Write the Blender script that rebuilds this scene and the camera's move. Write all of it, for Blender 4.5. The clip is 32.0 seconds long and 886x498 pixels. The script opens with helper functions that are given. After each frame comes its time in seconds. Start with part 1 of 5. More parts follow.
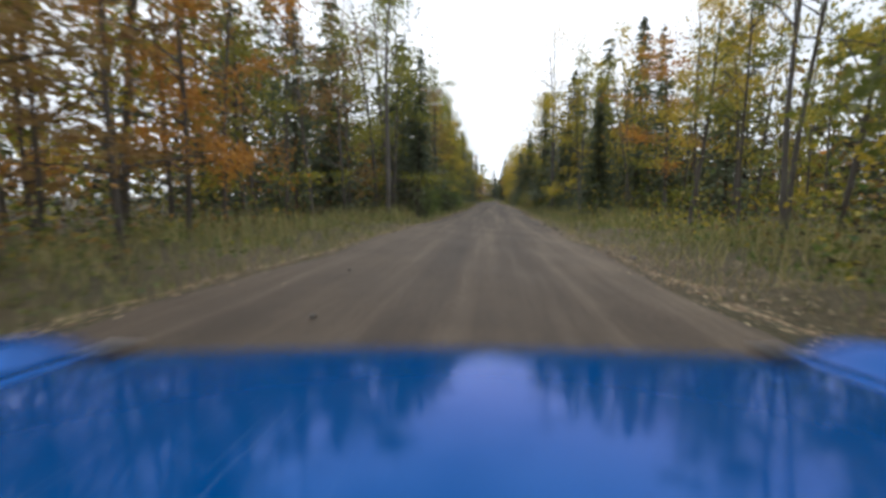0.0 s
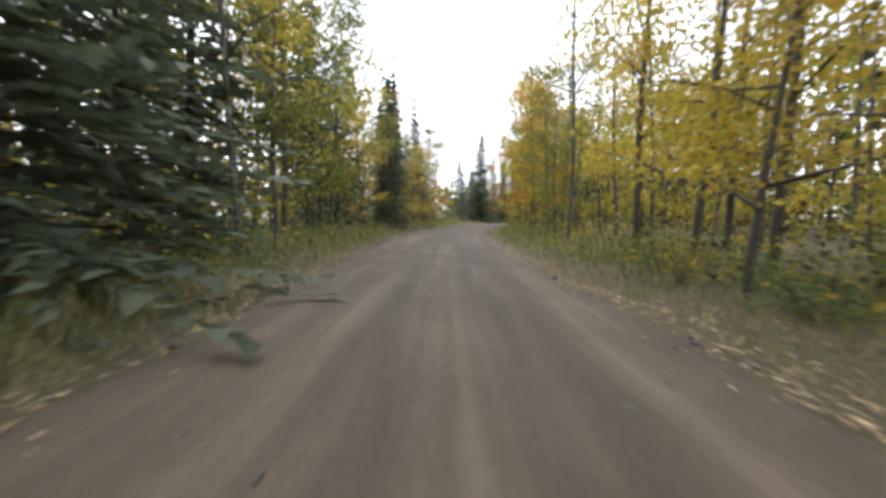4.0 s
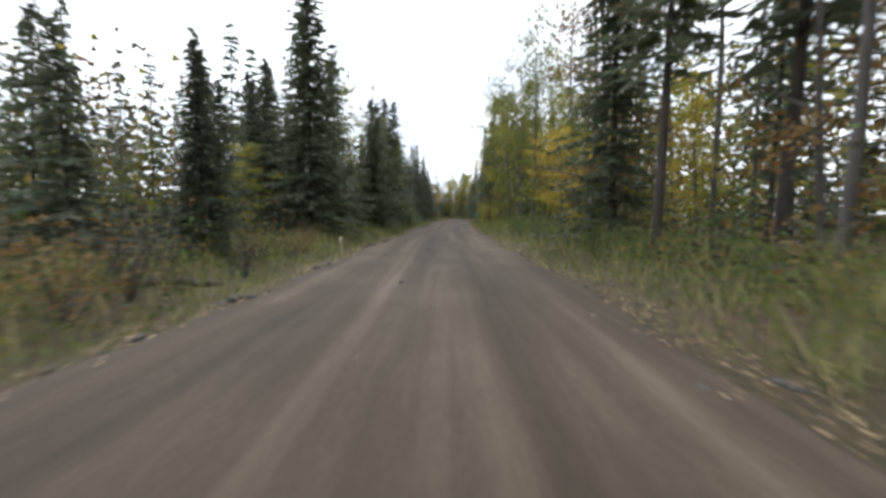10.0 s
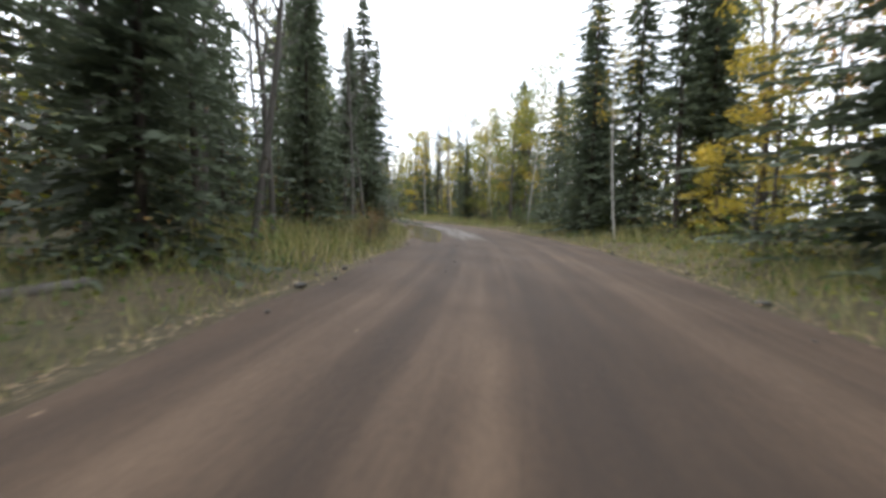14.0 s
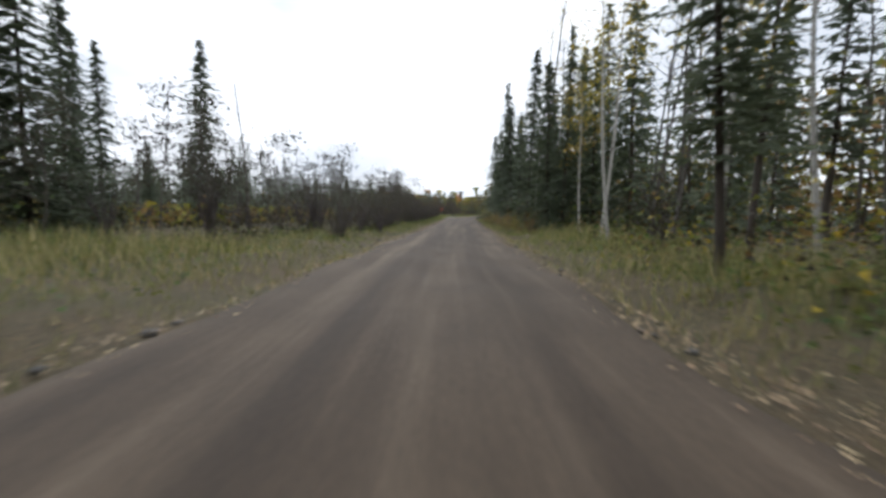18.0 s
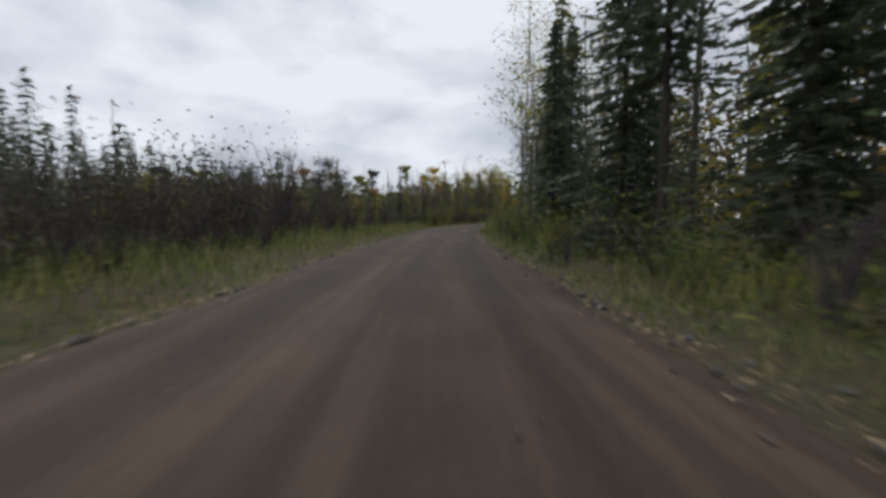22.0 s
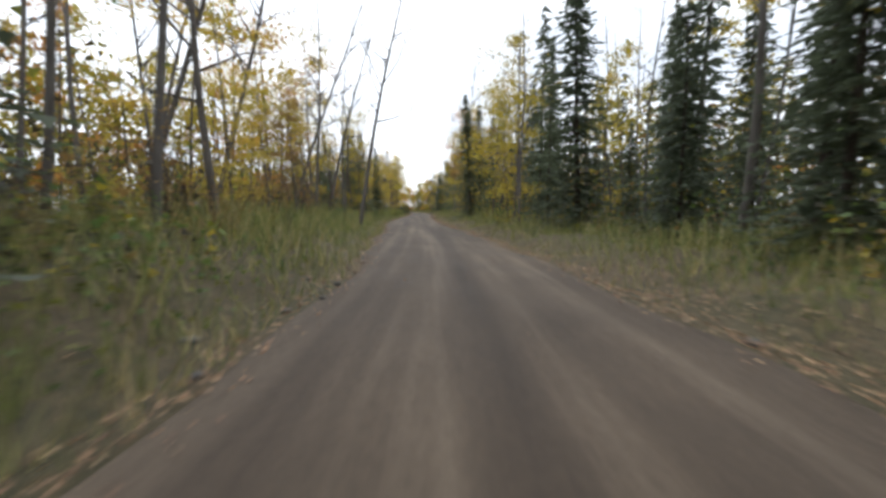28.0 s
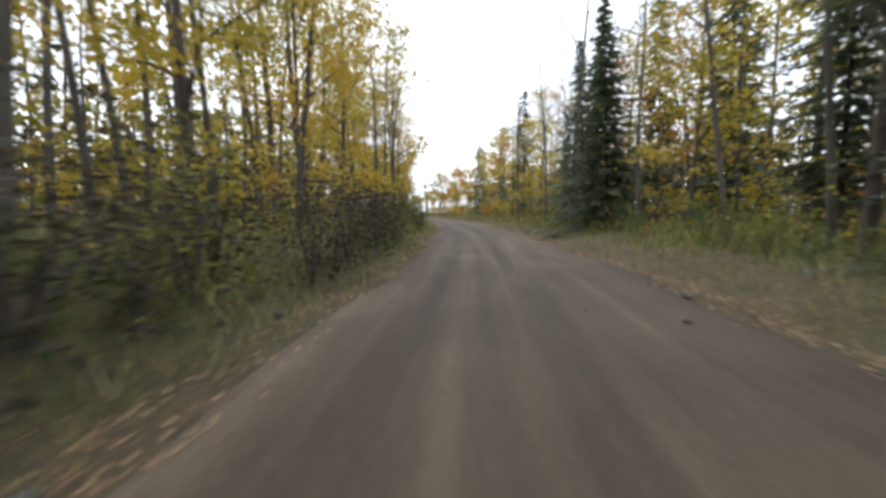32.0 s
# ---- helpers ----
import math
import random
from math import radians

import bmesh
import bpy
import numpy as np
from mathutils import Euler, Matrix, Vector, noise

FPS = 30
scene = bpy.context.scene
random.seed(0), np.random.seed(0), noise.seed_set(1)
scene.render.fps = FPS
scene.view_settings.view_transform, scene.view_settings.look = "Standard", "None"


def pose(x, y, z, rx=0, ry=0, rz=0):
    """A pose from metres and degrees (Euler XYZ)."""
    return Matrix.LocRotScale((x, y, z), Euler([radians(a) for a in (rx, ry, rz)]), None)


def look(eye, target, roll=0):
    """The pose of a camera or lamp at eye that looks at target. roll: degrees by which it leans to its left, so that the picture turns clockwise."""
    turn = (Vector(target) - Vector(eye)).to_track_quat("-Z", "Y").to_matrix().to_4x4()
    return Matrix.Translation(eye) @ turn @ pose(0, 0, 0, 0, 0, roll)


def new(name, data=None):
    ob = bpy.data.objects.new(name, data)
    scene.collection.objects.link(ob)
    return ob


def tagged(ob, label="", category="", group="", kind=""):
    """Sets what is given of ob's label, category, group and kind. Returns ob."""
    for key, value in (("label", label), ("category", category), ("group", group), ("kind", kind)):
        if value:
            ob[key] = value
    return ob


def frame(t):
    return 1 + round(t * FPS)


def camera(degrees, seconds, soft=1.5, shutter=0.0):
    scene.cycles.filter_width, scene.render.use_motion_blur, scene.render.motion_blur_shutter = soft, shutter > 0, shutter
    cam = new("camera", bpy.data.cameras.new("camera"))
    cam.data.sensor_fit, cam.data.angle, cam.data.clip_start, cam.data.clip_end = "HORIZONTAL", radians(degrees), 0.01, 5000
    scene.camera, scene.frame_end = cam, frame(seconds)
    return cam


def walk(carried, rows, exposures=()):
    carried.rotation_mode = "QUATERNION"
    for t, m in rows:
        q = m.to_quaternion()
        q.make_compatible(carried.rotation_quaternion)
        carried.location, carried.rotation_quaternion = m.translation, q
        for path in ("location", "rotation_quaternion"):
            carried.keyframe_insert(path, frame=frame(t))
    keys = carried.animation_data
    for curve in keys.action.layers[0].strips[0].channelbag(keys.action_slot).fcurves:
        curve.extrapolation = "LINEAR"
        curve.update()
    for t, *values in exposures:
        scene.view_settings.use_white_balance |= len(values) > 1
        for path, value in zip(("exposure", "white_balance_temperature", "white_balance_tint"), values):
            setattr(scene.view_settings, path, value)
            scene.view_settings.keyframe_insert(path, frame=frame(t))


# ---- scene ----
# A car drives a winding dirt road through an autumn forest.
cam = camera(92, 32.0, soft=3.3, shutter=0.15)
PATH = [
    (0.0, look((0.00, -0.00, 1.255), (0.000, 9.929, 0.063), 0.25)),
    (0.5, look((1.08, 11.11, 1.256), (2.492, 20.928, 0.009), -0.22)),
    (1.0, look((2.34, 22.29, 1.254), (3.993, 32.086, 0.122), -1.11)),
    (1.5, look((3.72, 33.44, 1.245), (5.318, 43.268, 0.247), -0.46)),
    (2.0, look((5.10, 44.52, 1.245), (6.479, 54.377, 0.261), 0.19)),
    (2.5, look((6.39, 55.39, 1.245), (7.385, 65.291, 0.321), 0.37)),
    (3.0, look((7.57, 66.25, 1.235), (8.444, 76.180, 0.430), -0.28)),
    (3.5, look((8.63, 77.37, 1.224), (9.523, 87.308, 0.536), 1.83)),
    (4.0, look((9.56, 88.46, 1.240), (10.432, 98.391, 0.483), -0.00)),
    (4.5, look((10.43, 99.32, 1.246), (11.329, 109.247, 0.466), -0.00)),
    (5.0, look((11.43, 109.88, 1.249), (12.480, 119.799, 0.443), -0.00)),
    (5.5, look((12.82, 120.18, 1.251), (14.231, 130.049, 0.403), -0.60)),
    (6.0, look((14.91, 130.34, 1.252), (16.968, 140.074, 0.212), -1.97)),
    (6.5, look((18.02, 140.38, 1.250), (21.194, 149.814, 0.211), -0.16)),
    (7.0, look((22.36, 150.16, 1.246), (26.866, 159.017, 0.115), 1.74)),
    (7.5, look((27.79, 159.29, 1.236), (33.716, 167.247, 0.044), 0.98)),
    (8.0, look((34.04, 167.79, 1.248), (41.316, 174.589, 0.318), -0.23)),
    (8.5, look((41.03, 176.22, 1.257), (47.728, 183.574, 0.213), -0.81)),
    (9.0, look((48.49, 184.91, 1.255), (54.420, 192.904, 0.248), 1.53)),
    (9.5, look((56.04, 193.83, 1.246), (62.193, 201.659, 0.401), 0.15)),
    (10.0, look((63.75, 203.12, 1.241), (70.097, 210.800, 0.453), -0.01)),
    (10.5, look((71.57, 212.59, 1.240), (77.920, 220.291, 0.542), 0.36)),
    (11.0, look((79.57, 222.15, 1.243), (86.069, 229.717, 0.512), -0.77)),
    (11.5, look((87.90, 231.91, 1.244), (94.531, 239.352, 0.442), -1.04)),
    (12.0, look((96.40, 241.59, 1.245), (103.417, 248.647, 0.250), 0.32)),
    (12.5, look((104.86, 250.94, 1.254), (111.717, 258.144, 0.261), 0.34)),
    (13.0, look((112.91, 259.56, 1.255), (119.673, 266.878, 0.464), 1.84)),
    (13.5, look((120.44, 267.46, 1.264), (127.023, 274.951, 0.573), 1.58)),
    (14.0, look((127.26, 274.69, 1.271), (132.779, 282.984, 0.393), 1.12)),
    (14.5, look((133.26, 281.52, 1.255), (137.547, 290.513, 0.435), 0.39)),
    (15.0, look((138.24, 288.04, 1.245), (142.036, 297.264, 0.514), -0.88)),
    (15.5, look((142.33, 294.65, 1.224), (145.363, 304.164, 0.728), -1.70)),
    (16.0, look((145.89, 302.23, 1.240), (148.553, 311.843, 0.581), -0.00)),
    (16.5, look((148.76, 310.63, 1.246), (151.036, 320.346, 0.523), -0.00)),
    (17.0, look((151.02, 319.74, 1.249), (153.029, 329.506, 0.480), -0.00)),
    (17.5, look((152.96, 329.46, 1.251), (154.922, 339.235, 0.419), 0.36)),
    (18.0, look((155.00, 339.85, 1.251), (157.058, 349.599, 0.386), 0.89)),
    (18.5, look((157.38, 350.68, 1.251), (159.632, 360.396, 0.545), 0.41)),
    (19.0, look((160.22, 362.21, 1.254), (162.540, 371.905, 0.468), 0.24)),
    (19.5, look((163.45, 374.43, 1.252), (165.952, 384.079, 0.446), -1.24)),
    (20.0, look((166.89, 387.13, 1.246), (169.397, 396.793, 0.648), -0.69)),
    (20.5, look((170.42, 400.15, 1.246), (172.990, 409.776, 0.441), -0.10)),
    (21.0, look((174.06, 413.33, 1.236), (176.869, 422.912, 0.542), -0.67)),
    (21.5, look((177.92, 426.34, 1.245), (181.333, 435.721, 0.635), 1.16)),
    (22.0, look((182.15, 438.98, 1.247), (185.897, 448.220, 0.478), 0.22)),
    (22.5, look((186.83, 451.08, 1.255), (191.257, 460.010, 0.481), 0.45)),
    (23.0, look((191.99, 462.65, 1.254), (196.884, 471.338, 0.476), 0.23)),
    (23.5, look((197.60, 473.49, 1.253), (202.833, 481.965, 0.411), 0.95)),
    (24.0, look((203.82, 483.74, 1.252), (209.992, 491.555, 0.297), -0.03)),
    (24.5, look((210.67, 493.34, 1.232), (217.261, 500.821, 0.430), -2.09)),
    (25.0, look((217.99, 502.33, 1.243), (224.728, 509.689, 0.473), -0.00)),
    (25.5, look((225.39, 510.82, 1.248), (232.025, 518.259, 0.476), -0.00)),
    (26.0, look((232.52, 519.07, 1.249), (238.825, 526.791, 0.455), -0.00)),
    (26.5, look((239.26, 527.41, 1.251), (244.965, 535.573, 0.416), 0.02)),
    (27.0, look((245.57, 536.10, 1.252), (250.403, 544.813, 0.449), 0.30)),
    (27.5, look((251.43, 545.24, 1.251), (256.198, 553.980, 0.286), -0.38)),
    (28.0, look((256.89, 555.10, 1.240), (261.336, 563.999, 0.311), -0.04)),
    (28.5, look((261.84, 565.62, 1.241), (265.735, 574.801, 0.474), -0.66)),
    (29.0, look((266.39, 576.69, 1.239), (269.888, 586.032, 0.523), -0.44)),
    (29.5, look((270.81, 588.08, 1.232), (274.390, 597.380, 0.422), 0.48)),
    (30.0, look((275.41, 599.49, 1.238), (279.463, 608.587, 0.389), 0.53)),
    (30.5, look((280.36, 610.85, 1.242), (284.739, 619.806, 0.412), 0.36)),
    (31.0, look((285.55, 622.25, 1.250), (289.724, 631.281, 0.314), 0.83)),
    (31.5, look((290.74, 633.73, 1.247), (294.397, 642.989, 0.323), 0.87)),
    (32.0, look((295.73, 645.23, 1.245), (298.916, 654.668, 0.382), 0.01)),
]
walk(cam, PATH, [(0.0, -0.35, 6080, 10), (1.0, 0.10, 6080, 10), (2.0, 0.40, 6080, 10), (3.0, 0.50, 6080, 10), (6.0, 0.30, 6080, 10), (8.0, 0.30, 6080, 10), (10.0, -0.08, 6080, 10), (11.0, 0.05, 6080, 10), (13.0, 0.50, 6080, 10), (15.5, 0.35, 6080, 10),
                 (17.5, -0.20, 6080, 10), (19.0, -0.90, 6080, 10), (20.0, -1.05, 6080, 10), (21.0, -1.15, 6080, 10), (22.5, -1.25, 6080, 10), (24.0, -0.82, 6080, 10), (26.5, -0.26, 6080, 10), (28.0, -0.18, 6080, 10), (29.0, -0.08, 6080, 10), (32.0, -0.06, 6080, 10)])

# ---- sky, sun ----
world = bpy.data.worlds.new("overcast_sky")
scene.world = world
world.use_nodes = True
wn, wl = world.node_tree.nodes, world.node_tree.links
wn.clear()


def wnode(kind, **values):
    n = wn.new(kind)
    for k, v in values.items():
        n.inputs[k].default_value = v
    return n


sky = wn.new("ShaderNodeTexSky")
sky.sky_type, sky.sun_disc = "NISHITA", False
sky.sun_elevation, sky.sun_rotation = radians(54), radians(160)
sky_gain = wnode("ShaderNodeVectorMath")
sky_gain.operation = "SCALE"
sky_gain.inputs["Scale"].default_value = 0.07
wl.new(sky.outputs["Color"], sky_gain.inputs[0])
tc = wn.new("ShaderNodeTexCoord")
squash = wn.new("ShaderNodeMapping")
squash.inputs["Scale"].default_value = (1.0, 1.0, 2.4)
wl.new(tc.outputs["Generated"], squash.inputs["Vector"])
cloud = wnode("ShaderNodeTexNoise", Scale=2.6, Detail=5.0, Roughness=0.52)
wl.new(squash.outputs["Vector"], cloud.inputs["Vector"])
ramp = wn.new("ShaderNodeValToRGB")
ramp.color_ramp.elements[0].position, ramp.color_ramp.elements[0].color = 0.34, (1.32, 1.38, 1.47, 1)
ramp.color_ramp.elements[1].position, ramp.color_ramp.elements[1].color = 0.56, (2.12, 2.14, 2.18, 1)
wl.new(cloud.outputs["Fac"], ramp.inputs["Fac"])
mix = wn.new("ShaderNodeMix")
mix.data_type = "RGBA"
mix.inputs[0].default_value = 0.93
wl.new(sky_gain.outputs["Vector"], mix.inputs[6])
wl.new(ramp.outputs["Color"], mix.inputs[7])
bg = wn.new("ShaderNodeBackground")
bg.inputs["Strength"].default_value = 1.0
wl.new(mix.outputs[2], bg.inputs["Color"])
wout = wn.new("ShaderNodeOutputWorld")
wl.new(bg.outputs["Background"], wout.inputs["Surface"])

sun = new("sun", bpy.data.lights.new("sun", "SUN"))
sun.data.energy, sun.data.angle, sun.data.color = 1.0, radians(25), (1.0, 0.96, 0.9)
sun.matrix_world = look((0, 0, 100), (30, -85, -24))


# ---- materials ----
def material(name):
    m = bpy.data.materials.new(name)
    m.use_nodes = True
    nt = m.node_tree
    return m, nt.nodes, nt.links, nt.nodes["Principled BSDF"]


def ramp_node(nodes, stops):
    r = nodes.new("ShaderNodeValToRGB")
    els = r.color_ramp.elements
    while len(els) < len(stops):
        els.new(0.5)
    for e, (p, c) in zip(els, stops):
        e.position, e.color = p, (*c, 1)
    return r


def noise_node(nodes, links, vec, scale, detail=4.0, rough=0.55):
    n = nodes.new("ShaderNodeTexNoise")
    n.inputs["Scale"].default_value, n.inputs["Detail"].default_value, n.inputs["Roughness"].default_value = scale, detail, rough
    links.new(vec, n.inputs["Vector"])
    return n


def bump(nodes, links, bsdf, height, strength, distance):
    b = nodes.new("ShaderNodeBump")
    b.inputs["Strength"].default_value, b.inputs["Distance"].default_value = strength, distance
    links.new(height, b.inputs["Height"])
    links.new(b.outputs["Normal"], bsdf.inputs["Normal"])


def mix_rgb(nodes, links, fac, a, b, blend="MIX"):
    m = nodes.new("ShaderNodeMix")
    m.data_type, m.blend_type = "RGBA", blend
    for sock, v in ((m.inputs[0], fac), (m.inputs[6], a), (m.inputs[7], b)):
        if isinstance(v, bpy.types.NodeSocket):
            links.new(v, sock)
        elif isinstance(v, tuple):
            sock.default_value = (*v, 1)
        else:
            sock.default_value = v
    return m.outputs[2]


def leaf_material(name, stops, through_light=0.4, spread=0.6, grain=24.0):
    """Leaves: each leaf takes its own tone, each tree leans to its own."""
    m, n, l, b = material(name)
    geo, info = n.new("ShaderNodeNewGeometry"), n.new("ShaderNodeObjectInfo")
    r = ramp_node(n, stops)
    # half the spread by the tree, half by clumps of a few metres that turn together
    clump = noise_node(n, l, geo.outputs["Position"], 0.33, 2.0, 0.6)
    tones = [(info.outputs["Random"], spread * 0.5, 0.0), (clump.outputs["Fac"], spread * 1.5, -spread * 0.5), (geo.outputs["Random Per Island"], 1.0 - spread, 0.0)]
    total = None
    for out, share, shift in tones:
        mth = n.new("ShaderNodeMath")
        mth.operation = "MULTIPLY_ADD"
        l.new(out, mth.inputs[0])
        mth.inputs[1].default_value, mth.inputs[2].default_value = share, shift
        if total is not None:
            l.new(total, mth.inputs[2])
            add = n.new("ShaderNodeMath")
            l.new(mth.outputs[0], add.inputs[0])
            add.inputs[1].default_value = shift
            total = add.outputs[0]
        else:
            total = mth.outputs[0]
    l.new(total, r.inputs["Fac"])
    tcx = n.new("ShaderNodeTexCoord")
    fine = noise_node(n, l, tcx.outputs["Object"], grain, 3.0, 0.7)
    veins = ramp_node(n, [(0.36, (0.62, 0.63, 0.6)), (0.5, (0.96, 0.96, 0.96)), (0.66, (1.25, 1.24, 1.2))])
    l.new(fine.outputs["Fac"], veins.inputs["Fac"])
    tint = mix_rgb(n, l, 0.6, r.outputs["Color"], veins.outputs["Color"], "MULTIPLY")
    l.new(tint, b.inputs["Base Color"])
    b.inputs["Roughness"].default_value = 0.62
    tr = n.new("ShaderNodeBsdfTranslucent")
    l.new(tint, tr.inputs["Color"])
    ms = n.new("ShaderNodeMixShader")
    ms.inputs[0].default_value = through_light
    l.new(b.outputs[0], ms.inputs[1])
    l.new(tr.outputs[0], ms.inputs[2])
    l.new(ms.outputs[0], n["Material Output"].inputs["Surface"])
    return m


def bark_material(name, dark, light, scale=9.0, patch=None):
    m, n, l, b = material(name)
    tcx = n.new("ShaderNodeTexCoord")
    mp = n.new("ShaderNodeMapping")
    mp.inputs["Scale"].default_value = (1, 1, 0.18 if patch is None else 1.6)
    l.new(tcx.outputs["Object"], mp.inputs["Vector"])
    a = noise_node(n, l, mp.outputs["Vector"], scale, 6.0, 0.65)
    r = ramp_node(n, [(0.35, dark), (0.65, light)] if patch is None else [(0.36, patch), (0.44, dark), (0.7, light)])
    l.new(a.outputs["Fac"], r.inputs["Fac"])
    big = noise_node(n, l, tcx.outputs["Object"], 0.8, 2.0)
    col = mix_rgb(n, l, big.outputs["Fac"], r.outputs["Color"], tuple(c * 0.7 for c in dark))
    l.new(col, b.inputs["Base Color"])
    b.inputs["Roughness"].default_value = 0.9
    bump(n, l, b, a.outputs["Fac"], 0.6, 0.03)
    return m


LEAF = {
    "yellow": leaf_material("yellow_leaves", [(0.0, (0.20, 0.21, 0.035)), (0.3, (0.40, 0.34, 0.04)), (0.65, (0.62, 0.45, 0.05)), (1.0, (0.64, 0.34, 0.05))]),
    "orange": leaf_material("orange_leaves", [(0.0, (0.28, 0.16, 0.04)), (0.4, (0.52, 0.24, 0.04)), (0.8, (0.60, 0.32, 0.06)), (1.0, (0.42, 0.13, 0.04))]),
    "olive": leaf_material("olive_leaves", [(0.0, (0.09, 0.115, 0.03)), (0.45, (0.19, 0.205, 0.035)), (0.8, (0.34, 0.31, 0.04)), (1.0, (0.50, 0.38, 0.05))]),
    "rust": leaf_material("rust_leaves", [(0.0, (0.12, 0.08, 0.03)), (0.4, (0.25, 0.14, 0.05)), (0.8, (0.33, 0.22, 0.07)), (1.0, (0.30, 0.26, 0.07))]),
    "aspen": leaf_material("dull_aspen_leaves", [(0.0, (0.035, 0.034, 0.028)), (0.5, (0.065, 0.060, 0.042)), (1.0, (0.12, 0.105, 0.062))]),
    # brush tones carry the self-shadow of dense brush in their colour
    "brush": leaf_material("shaded_brush_leaves", [(0.0, (0.030, 0.028, 0.018)), (0.5, (0.052, 0.047, 0.028)), (0.85, (0.080, 0.066, 0.036)), (1.0, (0.12, 0.085, 0.046))]),
    "green": leaf_material("green_shrub_leaves", [(0.0, (0.05, 0.09, 0.025)), (0.5, (0.12, 0.19, 0.045)), (0.85, (0.22, 0.27, 0.06)), (1.0, (0.36, 0.34, 0.07))]),
    "spruce": leaf_material("spruce_needles", [(0.0, (0.064, 0.080, 0.054)), (0.5, (0.102, 0.126, 0.076)), (1.0, (0.165, 0.186, 0.106))], 0.36),
}
GRASS = leaf_material("verge_grass", [(0.0, (0.12, 0.13, 0.045)), (0.4, (0.26, 0.25, 0.09)), (0.75, (0.42, 0.35, 0.15)), (1.0, (0.58, 0.48, 0.25))], 0.25, 0.0)
GRASS_GREEN = leaf_material("green_verge_grass", [(0.0, (0.08, 0.11, 0.03)), (0.4, (0.17, 0.21, 0.055)), (0.75, (0.29, 0.29, 0.09)), (1.0, (0.46, 0.40, 0.16))], 0.25, 0.0)
LITTER = leaf_material("fallen_leaves", [(0.0, (0.20, 0.12, 0.07)), (0.4, (0.33, 0.22, 0.13)), (0.8, (0.46, 0.33, 0.19)), (1.0, (0.58, 0.45, 0.26))], 0.1, 0.0)
LITTER_RUST = leaf_material("rusty_fallen_leaves", [(0.0, (0.15, 0.075, 0.04)), (0.4, (0.27, 0.145, 0.075)), (0.8, (0.38, 0.23, 0.12)), (1.0, (0.46, 0.31, 0.17))], 0.1, 0.0)
BARK = bark_material("grey_brown_bark", (0.07, 0.06, 0.05), (0.20, 0.175, 0.15))
BARK_TWIG = bark_material("grey_purple_twig_bark", (0.07, 0.055, 0.055), (0.15, 0.125, 0.12))
BARK_PALE = bark_material("pale_grey_bark", (0.085, 0.076, 0.066), (0.20, 0.18, 0.155))
BARK_BIRCH = bark_material("white_birch_bark", (0.42, 0.40, 0.36), (0.68, 0.66, 0.60), 5.0, (0.06, 0.055, 0.05))
BARK_DARK = bark_material("dark_spruce_bark", (0.045, 0.035, 0.028), (0.13, 0.105, 0.085))


